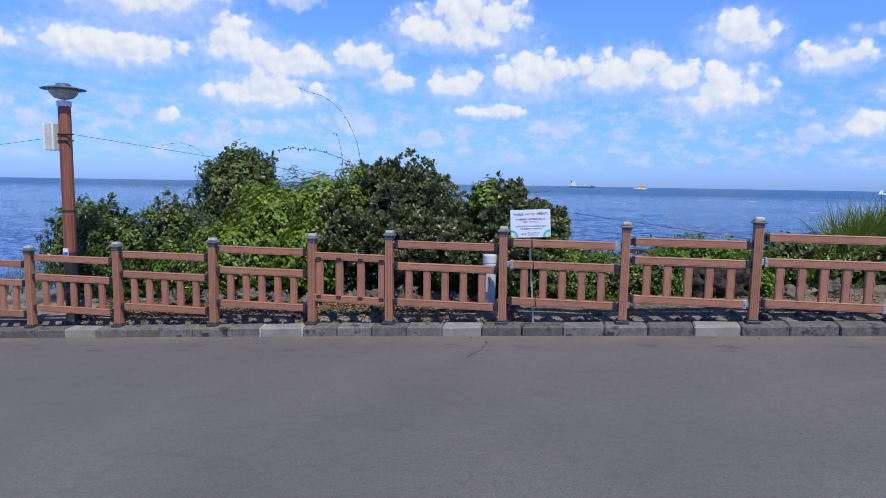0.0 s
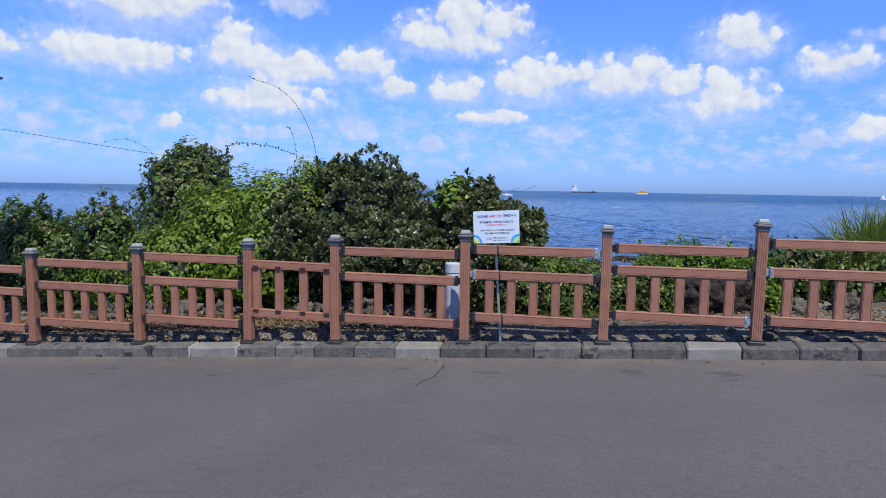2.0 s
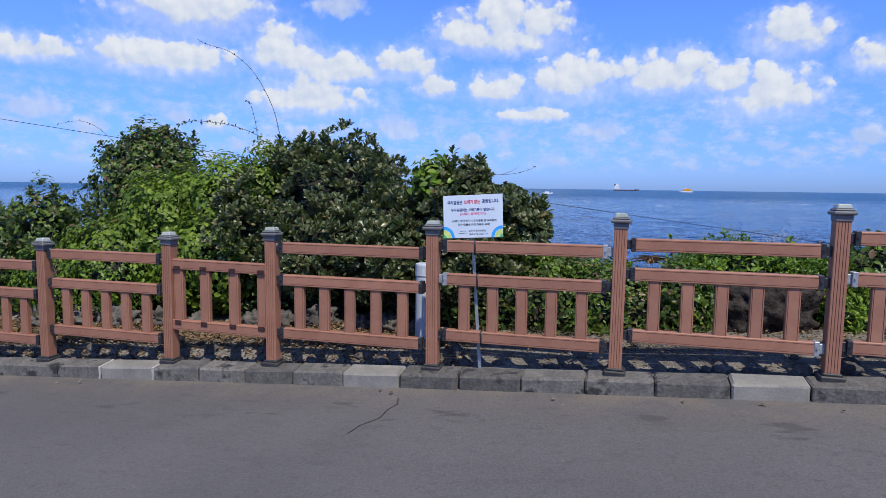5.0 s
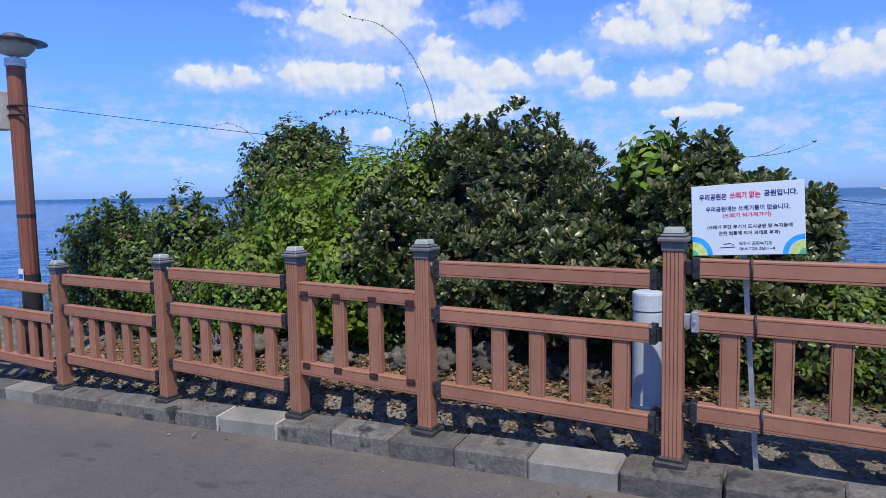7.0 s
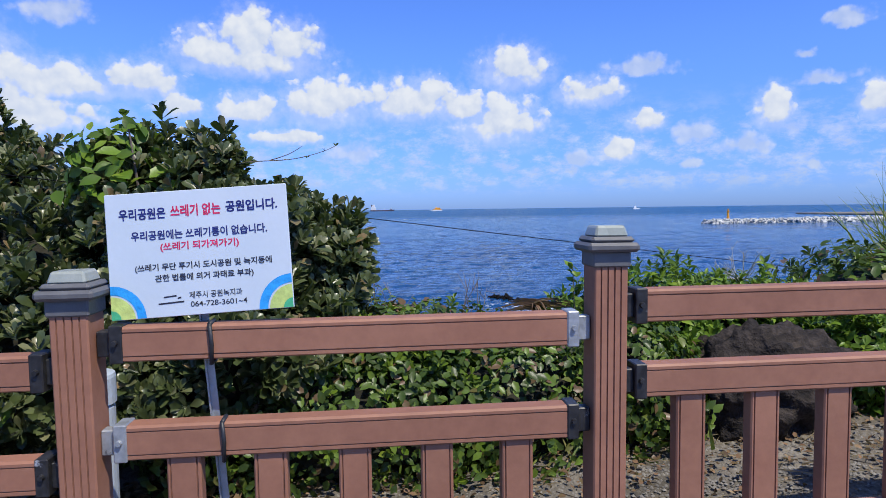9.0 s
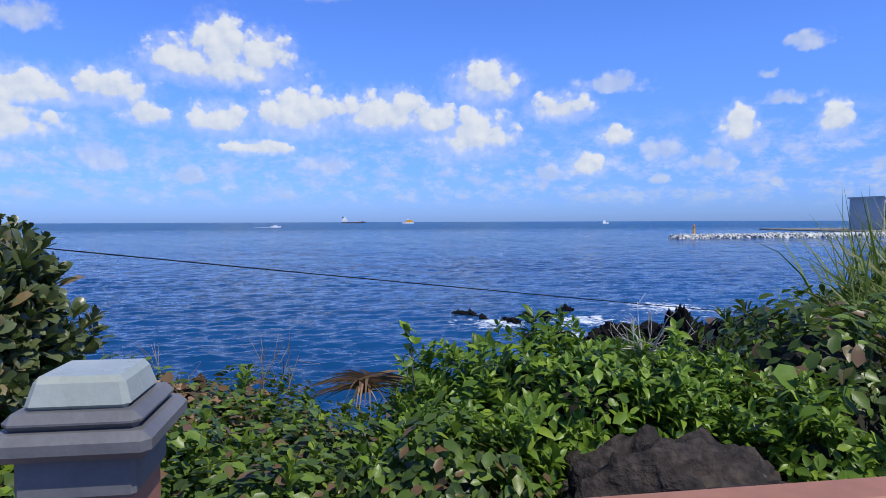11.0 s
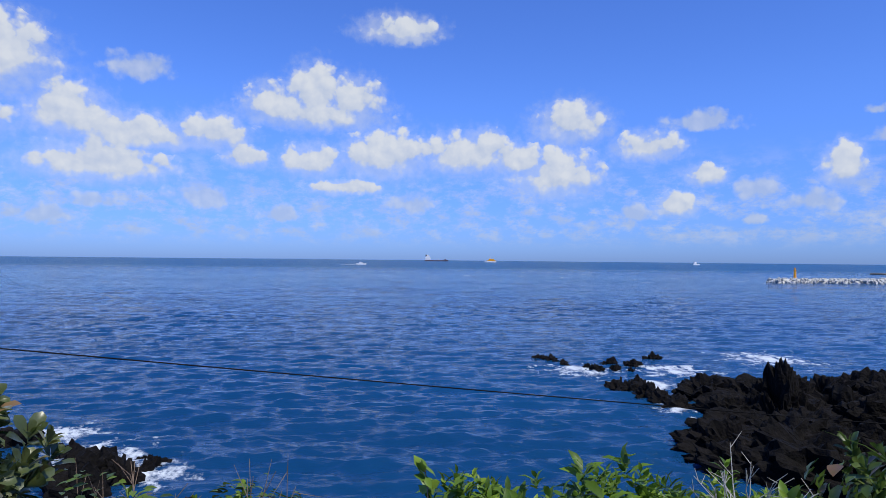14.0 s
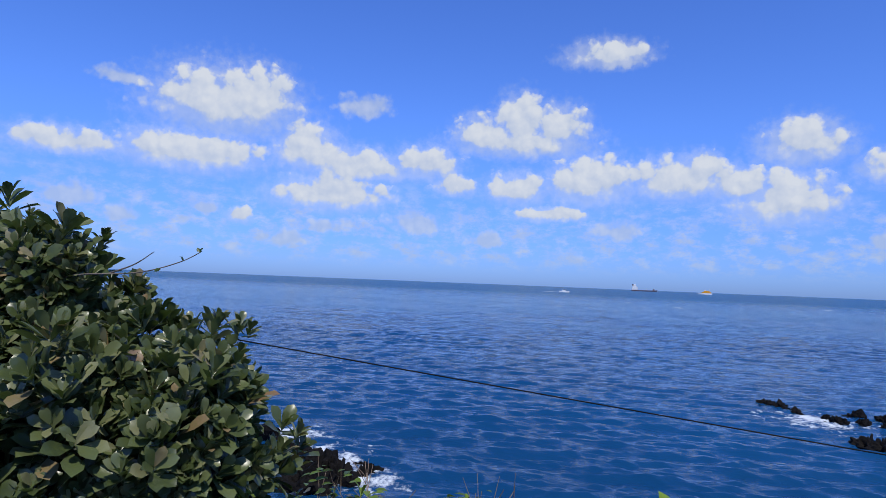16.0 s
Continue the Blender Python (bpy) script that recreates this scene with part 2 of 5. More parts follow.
M_KERB_NEW = mottled("new kerb", (0.19, 0.18, 0.155), (0.26, 0.245, 0.21), 3.0, 0.9, 80.0, 0.3, 0.004, vary=0.1)
M_MORTAR = mottled("mortar", (0.34, 0.33, 0.29), (0.42, 0.40, 0.36), 8.0, 0.9)
M_WOOD = mottled("brown composite wood", (0.325, 0.150, 0.090), (0.28, 0.124, 0.074), 5.0, 0.6, 45.0, 0.16, 0.001, stretch=(1, 1, 1), stain=((0.22, 0.105, 0.07), 2.6, 0.66), vary=0.14)
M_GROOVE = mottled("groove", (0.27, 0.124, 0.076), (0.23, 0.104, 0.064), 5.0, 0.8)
M_BRACKET = mottled("scuffed black metal", (0.022, 0.022, 0.024), (0.045, 0.045, 0.048), 30.0, 0.45, 90.0, 0.3, 0.001, stain=((0.55, 0.57, 0.6), 22.0, 0.62), metal=0.3)
M_BRACKET_BARE = mottled("bare bracket metal", (0.42, 0.44, 0.46), (0.3, 0.32, 0.33), 30.0, 0.4, 90.0, 0.2, 0.001, stain=((0.05, 0.05, 0.05), 18.0, 0.6), metal=0.4)
M_RUSTY = mottled("rusty plate", (0.03, 0.012, 0.01), (0.055, 0.02, 0.014), 30.0, 0.7)
M_CAP = mottled("grey cap plastic", (0.105, 0.105, 0.108), (0.145, 0.145, 0.145), 9.0, 0.5, 120.0, 0.15, 0.001, stain=((0.3, 0.29, 0.27), 14.0, 0.66))
M_CAP_TOP = mottled("milky cap lens", (0.30, 0.33, 0.28), (0.38, 0.40, 0.35), 9.0, 0.3, 120.0, 0.1, 0.001)
M_SHOE = mottled("black post shoe", (0.02, 0.02, 0.021), (0.04, 0.038, 0.036), 20.0, 0.6, stain=((0.2, 0.19, 0.17), 16.0, 0.68))
M_SIGN = mottled("white sign sheet", (0.52, 0.60, 0.66), (0.56, 0.63, 0.69), 4.0, 0.4, 90.0, 0.03, 0.0005)
M_GALV = mottled("galvanised steel", (0.33, 0.36, 0.38), (0.43, 0.46, 0.48), 14.0, 0.4, 80.0, 0.15, 0.001, metal=0.5)
M_PIPE = mottled("grey plastic pipe", (0.44, 0.50, 0.55), (0.53, 0.58, 0.63), 4.0, 0.5, 110.0, 0.18, 0.002, stain=((0.3, 0.31, 0.3), 9.0, 0.68))
M_EARTH = mottled("earth", (0.095, 0.082, 0.064), (0.2, 0.176, 0.145), 2.6, 0.95, 40.0, 0.6, 0.03, vary=0)
M_STONE = mottled("basalt stone", (0.06, 0.054, 0.048), (0.125, 0.112, 0.096), 9.0, 0.95, 38.0, 0.7, 0.035, stain=((0.13, 0.105, 0.075), 7.0, 0.56), vary=0.5, spec=0.3)
M_ROCK = mottled("dark lava boulder", (0.018, 0.015, 0.014), (0.045, 0.036, 0.031), 7.0, 0.9, 28.0, 0.7, 0.06, stain=((0.12, 0.11, 0.10), 11.0, 0.66), spec=0.25)
M_LAVA = mottled("black lava", (0.003, 0.0028, 0.003), (0.009, 0.008, 0.008), 1.2, 0.9, 7.0, 0.7, 0.3, stain=((0.05, 0.042, 0.038), 1.6, 0.64), spec=0.15)
M_GRAVEL = mottled("gravel", (0.12, 0.11, 0.098), (0.26, 0.24, 0.212), 20.0, 0.9, 90.0, 0.3, 0.003)
M_BARK = mottled("bark", (0.10, 0.08, 0.062), (0.16, 0.13, 0.1), 14.0, 0.9, 70.0, 0.4, 0.004)
M_DRYTWIG = mottled("dry twig", (0.2, 0.15, 0.11), (0.13, 0.09, 0.065), 14.0, 0.9, 70.0, 0.3, 0.003)
M_CORE = mottled("dark crown filler", (0.012, 0.014, 0.008), (0.022, 0.02, 0.012), 8.0, 0.95, 30.0, 0.5, 0.03)
M_PITTO = leafy("leathery dark leaf", ((0.0, (0.03, 0.044, 0.017)), (0.45, (0.07, 0.093, 0.035)), (0.75, (0.127, 0.15, 0.064)), (0.93, (0.21, 0.21, 0.11)), (1.0, (0.23, 0.14, 0.07))), 0.32, 0.18, 0.45)
M_VINE = leafy("bright vine leaf", ((0.0, (0.07, 0.125, 0.014)), (0.4, (0.13, 0.215, 0.02)), (0.8, (0.2, 0.30, 0.03)), (1.0, (0.27, 0.34, 0.05))), 0.45, 0.36)
M_IVY = leafy("dark ivy leaf", ((0.0, (0.035, 0.058, 0.018)), (0.5, (0.06, 0.10, 0.026)), (0.85, (0.10, 0.165, 0.034)), (1.0, (0.10, 0.06, 0.04))), 0.4, 0.25)
M_MIDGREEN = leafy("mid-green ivy leaf", ((0.0, (0.028, 0.05, 0.012)), (0.45, (0.06, 0.108, 0.022)), (0.86, (0.15, 0.235, 0.035)), (0.9, (0.13, 0.075, 0.045)), (1.0, (0.17, 0.10, 0.055))), 0.36, 0.25)
M_HEDGE = leafy("fresh green leaf", ((0.0, (0.055, 0.11, 0.014)), (0.4, (0.105, 0.195, 0.022)), (0.8, (0.18, 0.30, 0.03)), (1.0, (0.27, 0.38, 0.045))), 0.38, 0.32)
M_GRASS = leafy("grass blade", ((0.0, (0.08, 0.13, 0.02)), (0.5, (0.15, 0.22, 0.035)), (0.85, (0.23, 0.28, 0.06)), (1.0, (0.36, 0.32, 0.14))), 0.5, 0.35)
M_LITTER = leafy("fallen leaf", ((0.0, (0.06, 0.034, 0.022)), (0.45, (0.15, 0.08, 0.046)), (0.85, (0.27, 0.155, 0.09)), (1.0, (0.40, 0.28, 0.18))), 0.75, 0.08)
M_SLOPE = mottled("grassy slope", (0.05, 0.07, 0.02), (0.11, 0.12, 0.05), 0.6, 0.95, 6.0, 0.5, 0.1, vary=0)
M_LAMPWOOD = mottled("lamp timber", (0.26, 0.09, 0.045), (0.17, 0.055, 0.03), 9.0, 0.5, 50.0, 0.3, 0.001, stretch=(1, 1, 0.08))
M_BLACK = mottled("black paint", (0.015, 0.015, 0.016), (0.026, 0.026, 0.028), 8.0, 0.45)
M_LAMPMETAL = mottled("lamp metal", (0.16, 0.17, 0.18), (0.24, 0.25, 0.26), 8.0, 0.35, metal=0.6)
M_LAMPGLASS = mottled("frosted lamp bowl", (0.42, 0.45, 0.42), (0.5, 0.52, 0.48), 6.0, 0.3)
M_WHITE = mottled("white paint", (0.72, 0.74, 0.74), (0.62, 0.64, 0.65), 6.0, 0.5)
M_BOX = mottled("beige meter box", (0.5, 0.5, 0.44), (0.42, 0.42, 0.38), 6.0, 0.5)
M_BLUE = mottled("blue print", (0.02, 0.12, 0.5), (0.02, 0.14, 0.55), 9.0, 0.4)
M_NAVY = mottled("navy letters", (0.012, 0.016, 0.13), (0.015, 0.02, 0.15), 9.0, 0.5)
M_RED = mottled("red letters", (0.62, 0.02, 0.10), (0.58, 0.02, 0.09), 9.0, 0.5)
M_INK = mottled("dark letters", (0.02, 0.02, 0.035), (0.025, 0.025, 0.04), 9.0, 0.5)
M_ARC = mottled("sky blue print", (0.02, 0.30, 0.72), (0.03, 0.33, 0.74), 9.0, 0.4)
M_LIME = mottled("lime print", (0.55, 0.66, 0.18), (0.50, 0.64, 0.2), 9.0, 0.4)
M_GREEN = mottled("green print", (0.06, 0.42, 0.2), (0.08, 0.45, 0.22), 9.0, 0.4)
M_WIRE = mottled("black cable", (0.008, 0.008, 0.009), (0.012, 0.012, 0.012), 9.0, 0.9, spec=0.05)
M_CONCRETE = mottled("pale concrete", (0.55, 0.55, 0.52), (0.42, 0.42, 0.39), 0.3, 0.9, 3.0, 0.3, 0.05)
M_SHORE = mottled("far shore stones", (0.16, 0.14, 0.11), (0.26, 0.23, 0.19), 0.1, 0.9, 2.0, 0.4, 0.1)
M_ORANGE = mottled("orange paint", (0.75, 0.33, 0.02), (0.7, 0.3, 0.02), 1.0, 0.5)
M_HULL = mottled("dark hull", (0.06, 0.05, 0.07), (0.1, 0.07, 0.09), 0.05, 0.6)
M_FACADE = mottled("pale facade", (0.55, 0.53, 0.5), (0.48, 0.47, 0.45), 0.05, 0.8)
M_GLASS_FAR = mottled("dark window band", (0.03, 0.045, 0.06), (0.05, 0.07, 0.09), 0.1, 0.2)

# sea water, with foam round the rocks and small whitecaps
M_SEA, n, p = material("sea water", 0.08, 0.0, 0.36)
p.inputs["IOR"].default_value = 1.33
pos = place(n)
tone = n.noise(n.vec("MULTIPLY", pos, (0.6, 1.0, 0)), 0.018, 4.0)
sepw = n.add("ShaderNodeSeparateXYZ")
n.link(pos, sepw.inputs[0])
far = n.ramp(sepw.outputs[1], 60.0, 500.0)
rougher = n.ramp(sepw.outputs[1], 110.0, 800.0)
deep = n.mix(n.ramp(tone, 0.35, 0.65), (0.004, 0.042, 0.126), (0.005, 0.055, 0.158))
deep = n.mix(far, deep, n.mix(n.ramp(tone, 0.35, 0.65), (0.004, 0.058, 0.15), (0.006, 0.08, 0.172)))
surf = n.noise(pos, 1.1, 7.0, 0.7)
foam = -1.0
for fx, fy, fr in ((-12.5, 27, 5.0), (-9.5, 25.5, 3.0), (13.5, 50, 5.0), (17.5, 44, 4.5), (21, 50, 6.0), (16.5, 37, 2.6), (32, 56, 7.0), (-16, 31.5, 3.0)):
    foam = n.math("MAXIMUM", foam, n.math("SUBTRACT", 1.0, n.math("DIVIDE", n.vec("DISTANCE", n.vec("MULTIPLY", pos, (1, 1, 0)), (fx, fy, 0)), fr)))
foam = n.ramp(n.math("ADD", n.math("MULTIPLY", foam, 0.40), n.math("MULTIPLY", surf, 1.4)), 0.88, 1.14)
cap_big = n.noise(n.vec("MULTIPLY", pos, (0.22, 0.55, 0)), 0.35, 3.0, 0.6)
caps = n.math("MULTIPLY", n.ramp(cap_big, 0.65, 0.68), far)
foam = n.math("MAXIMUM", foam, caps)
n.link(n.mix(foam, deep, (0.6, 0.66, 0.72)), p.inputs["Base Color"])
n.link(n.math("ADD", n.math("MULTIPLY", foam, 0.6), n.math("ADD", 0.045, n.math("MULTIPLY", rougher, 0.30))), p.inputs["Roughness"])
chop = n.noise(n.vec("MULTIPLY", pos, (0.42, 1.25, 1)), 2.4, 5.0, 0.62)
swell = n.noise(n.vec("MULTIPLY", pos, (0.3, 1.0, 1)), 0.42, 4.0, 0.6)
streak = n.ramp(n.noise(n.vec("MULTIPLY", pos, (0.16, 1.0, 0)), 0.055, 5.0, 0.65), 0.3, 0.7, 0.55, 1.45)
wind = n.math("MULTIPLY", streak, n.ramp(sepw.outputs[1], 25.0, 160.0, 0.2, 0.6))
bump(n, p, n.math("ADD", n.math("MULTIPLY", chop, wind), n.math("MULTIPLY", swell, 0.75)), 1.0, 0.42)


# ---- mesh helpers ----
def mesh_object(name, verts, faces, mat, parent=None, label="", smooth=False):
    me = bpy.data.meshes.new(name)
    me.from_pydata([tuple(v) for v in verts], [], [tuple(f) for f in faces])
    me.update()
    me.materials.append(mat)
    if smooth:
        me.polygons.foreach_set("use_smooth", [True] * len(me.polygons))
    ob = new(name, me)
    ob.parent = parent
    if label:
        ob["label"] = label
    return ob


def part(name, bm, mat, parent=None, label="", smooth=False):
    bmesh.ops.recalc_face_normals(bm, faces=bm.faces)
    me = bpy.data.meshes.new(name)
    bm.to_mesh(me)
    bm.free()
    me.materials.append(mat)
    if smooth:
        me.polygons.foreach_set("use_smooth", [True] * len(me.polygons))
    ob = new(name, me)
    ob.parent = parent
    if label:
        ob["label"] = label
    return ob


def thing(name, at, label, category, group="", kind=""):
    ob = new(name)
    ob.empty_display_size = 0.1
    ob.location = at
    return tagged(ob, label, category, group, kind)


def box(bm, x0, x1, y0, y1, z0, z1, bevel=0.0):
    made = bmesh.ops.create_cube(bm, size=1.0, matrix=Matrix.Translation(((x0 + x1) / 2, (y0 + y1) / 2, (z0 + z1) / 2)) @ Matrix.Diagonal((x1 - x0, y1 - y0, z1 - z0, 1)))
    if bevel:
        edges = {e for v in made["verts"] for e in v.link_edges}
        bmesh.ops.bevel(bm, geom=list(edges), offset=bevel, segments=1, affect="EDGES", profile=0.5)
    return bm


def boxed(name, dims, mat, parent, bevel=0.0, label=""):
    return part(name, box(bmesh.new(), *dims, bevel), mat, parent, label)


def lathe(bm, profile, segments=20, cx=0.0, cy=0.0):
    """A closed turned body from (radius, z) pairs."""
    rings = []
    for r, z in profile:
        rings.append([bm.verts.new((cx + r * math.cos(2 * math.pi * i / segments), cy + r * math.sin(2 * math.pi * i / segments), z)) for i in range(segments)])
    for a, b in zip(rings, rings[1:]):
        for i in range(segments):
            bm.faces.new((a[i], a[(i + 1) % segments], b[(i + 1) % segments], b[i]))
    bm.faces.new(rings[0][::-1])
    bm.faces.new(rings[-1])
    return bm


def tube(bm, points, r0, r1=None, segments=6):
    """A bent rod that tapers from r0 to r1."""
    r1 = r0 if r1 is None else r1
    pts = [Vector(q) for q in points]
    rings = []
    for i, q in enumerate(pts):
        d = (pts[min(i + 1, len(pts) - 1)] - pts[max(i - 1, 0)]).normalized()
        u = d.cross(Vector((0.3, 0.9, 0.2))).normalized()
        v = d.cross(u)
        r = r0 + (r1 - r0) * i / (len(pts) - 1)
        rings.append([bm.verts.new(q + (u * math.cos(2 * math.pi * k / segments) + v * math.sin(2 * math.pi * k / segments)) * r) for k in range(segments)])
    for a, b in zip(rings, rings[1:]):
        for i in range(segments):
            bm.faces.new((a[i], a[(i + 1) % segments], b[(i + 1) % segments], b[i]))
    bm.faces.new(rings[0][::-1])
    bm.faces.new(rings[-1])
    return bm


def prism(bm, outline, axis, lo, hi):
    """Extrudes a closed outline of (a, b) along an axis: 'x' takes (y, z), 'z' takes (x, y)."""
    def at(s, ab):
        return (s, *ab) if axis == "x" else (*ab, s)
    rows = [[bm.verts.new(at(s, ab)) for ab in outline] for s in (lo, hi)]
    k = len(outline)
    for i in range(k):
        bm.faces.new((rows[0][i], rows[0][(i + 1) % k], rows[1][(i + 1) % k], rows[1][i]))
    bm.faces.new(rows[0][::-1])
    bm.faces.new(rows[1])
    return bm


# ---- the lie of the land ----
SEA = -7.0


def base(x):
    """Height of the kerb's top along the sloping road."""
    x = max(-40.0, min(40.0, x))
    return 0.066 * x - 0.0075 * max(0.0, -2.0 - x)


def smooth(a, b, v):
    u = min(1.0, max(0.0, (v - a) / (b - a)))
    return u * u * (3 - 2 * u)


def edge_y(x):
    """How far out the land's edge lies."""
    return 2.7 + 24 * smooth(9, 26, x) + 26 * smooth(24, 60, x)


def land(x, y):
    if y <= -0.04:
        return base(x) - 0.19 + 0.006 * max(0.0, -0.1 - y)
    top = base(x) - 0.035 + 0.11 * smooth(0.12, 0.6, y) + 0.08 * smooth(0.6, 1.6, y) + 0.05 * noise.noise((x * 0.9, y * 0.9, 3.0))
    if x > 6:
        top -= 0.16 * max(0.0, y - 3) * smooth(6, 12, x)
    drop = smooth(0.0, 4.5, y - edge_y(x))
    return top * (1 - drop) + (SEA - 1.5) * drop


def build_ground():
    xs = [-160, -90, -50, -30, -20, -14] + [-10 + 0.25 * i for i in range(72)] + [8 + i for i in range(0, 60, 2)] + [70, 100, 160]
    ys = [-160, -80, -30, -12, -0.05, -0.03] + [0.02 + 0.2 * i for i in range(40)] + [8 + 1.5 * i for i in range(40)]
    verts = [(x, y, land(x, y)) for y in ys for x in xs]
    k = len(xs)
    faces = [(j * k + i, j * k + i + 1, (j + 1) * k + i + 1, (j + 1) * k + i) for j in range(len(ys) - 1) for i in range(k - 1)]
    g = mesh_object("ground", verts, faces, M_EARTH, smooth=True)
    g.data.materials.append(M_SLOPE)
    for f in g.data.polygons:
        if f.center.x > 7 and f.center.y > 2.0:
            f.material_index = 1
    tagged(g, "brown earth verge with gravel falling away to the shore", "ground", kind="structure")
    xs = [-160 + 4 * i for i in range(81)]
    ys = [-14, -8, -5, -3, -1.5, -0.5, -0.075]
    verts = [(x, y, base(x) - 0.128 + 0.006 * max(0.0, -0.1 - y)) for y in ys for x in xs]
    k = len(xs)
    faces = [(j * k + i, j * k + i + 1, (j + 1) * k + i + 1, (j + 1) * k + i) for j in range(len(ys) - 1) for i in range(k - 1)]
    r = mesh_object("road", verts, faces, M_ASPHALT, smooth=True)
    tagged(r, "worn grey asphalt road rising gently along the coast", "road", kind="structure")
    c = bmesh.new()
    pts = [(-0.14, -0.42), (-0.1, -0.55), (-0.13, -0.68), (-0.12, -0.85), (-0.2, -1.0), (-0.22, -1.15)]
    for (x0, y0), (x1, y1) in zip(pts, pts[1:]):
        q = [c.verts.new((x, y, base(x) - 0.1255 + 0.006 * max(0, -0.1 - y))) for x, y in ((x0 - 0.005, y0), (x0 + 0.005, y0), (x1 + 0.004, y1), (x1 - 0.004, y1))]
        c.faces.new(q)
    part("road_crack", c, M_SHOE, r, "thin dark crack in asphalt")


build_ground()


def build_sea():
    ang = np.radians(np.concatenate([np.linspace(-84, -58, 20, endpoint=False), np.linspace(-58, 44, 500, endpoint=False), np.linspace(44, 84, 30)]))
    rad = np.concatenate([14.0 * (520 / 14.0) ** np.linspace(0, 1, 800, endpoint=False), 520 * (4700 / 520) ** np.linspace(0, 1, 60)])
    na, nr = len(ang), len(rad)
    r, a = np.meshgrid(rad, ang, indexing="ij")
    x, y = 1.5 + r * np.sin(a), r * np.cos(a) - 1.0
    rng = np.random.default_rng(4)
    z = np.zeros_like(x)
    gust = 0.75 + 0.3 * np.sin(x * 0.05 + 1.3 * np.sin(y * 0.03)) * np.sin(y * 0.061 + 0.9 * np.sin(x * 0.021))
    for i in range(58):
        lam = 0.62 * 1.055 ** i
        th = rng.normal(0.12, 0.38) + math.pi / 2
        amp = 0.02 * min(lam, 1.9) ** 0.95 * (1.9 / max(lam, 1.9)) ** 0.6
        ph = rng.uniform(0, 6.28)
        fade = np.clip((lam * 0.5 - r * 0.0060) / (lam * 0.25), 0, 1)
        s = np.sin((x * math.cos(th) + y * math.sin(th)) * 2 * math.pi / lam + ph + 0.9 * np.sin(x * 0.13 + i) + 0.7 * np.sin(y * 0.15 + 2 * i))
        z += amp * gust * fade * (1.25 * (0.5 + 0.5 * s) ** 1.9 - 0.5)
    verts = np.stack([x, y, z + SEA], -1).reshape(-1, 3)
    i, j = np.meshgrid(np.arange(nr - 1), np.arange(na - 1), indexing="ij")
    f = np.stack([i * na + j, i * na + j + 1, (i + 1) * na + j + 1, (i + 1) * na + j], -1).reshape(-1, 4)
    me = quick_mesh("sea", verts, f)
    me.polygons.foreach_set("use_smooth", np.ones(len(f), bool))
    me.materials.append(M_SEA)
    tagged(new("sea", me), "deep blue choppy sea with small whitecaps to the horizon", "water", kind="structure")


def quick_mesh(name, verts, faces):
    """A mesh from arrays; all faces have the same number of corners."""
    me = bpy.data.meshes.new(name)
    k = faces.shape[1]
    me.vertices.add(len(verts))
    me.vertices.foreach_set("co", np.ascontiguousarray(verts, np.float32).ravel())
    me.loops.add(faces.size)
    me.loops.foreach_set("vertex_index", np.ascontiguousarray(faces, np.int32).ravel())
    me.polygons.add(len(faces))
    me.polygons.foreach_set("loop_start", np.arange(0, faces.size, k, dtype=np.int32))
    me.update(calc_edges=True)
    return me


build_sea()

# ---- kerb ----
kerb = thing("kerb", (0, 0, 0), "row of weathered basalt kerb stones along the road", "kerb", kind="structure")


def kerb_stone(x0, x1, mat, proud=0.0, label=""):
    ob = boxed("kerb_stone", (x0 + 0.004, x1 - 0.004, -0.16 - proud, 0.045, -0.26, 0.0), mat, kerb, 0.014, label)
    rng = random.Random(round(x0 * 100))
    for v in ob.data.vertices:
        v.co.x += rng.uniform(-0.004, 0.004)
        v.co.y += rng.uniform(-0.006, 0.006)
        v.co.z += base(v.co.x) + 0.14 * min(0.0, v.co.y + 0.03) + rng.uniform(-0.006, 0.006)
    return ob


KERB_EDGES = [-0.716 - 0.47 * i for i in (4, 3, 2, 1)] + [-0.716, -0.229, 0.25, 0.73, 1.2, 1.68, 2.18, 2.67]
KERB_EDGES = [-3.12 - 0.5 * i for i in range(14, 0, -1)] + [-3.12, -2.54, -2.08, -1.62, -1.17] + KERB_EDGES[4:] + [2.67 + 0.49 * i for i in range(1, 12)]
for x0, x1 in zip(KERB_EDGES, KERB_EDGES[1:]):
    fresh = abs(x0 + 3.12) < 0.01 or abs(x0 + 0.716) < 0.01 or abs(x0 - 2.18) < 0.01 or abs(x0 + 6.12) < 0.01
    kerb_stone(x0, x1, M_KERB_NEW if fresh else M_KERB, 0.012 if abs(x0 + 0.716) < 0.01 else 0.0, "pale newer kerb stone" if fresh else "")
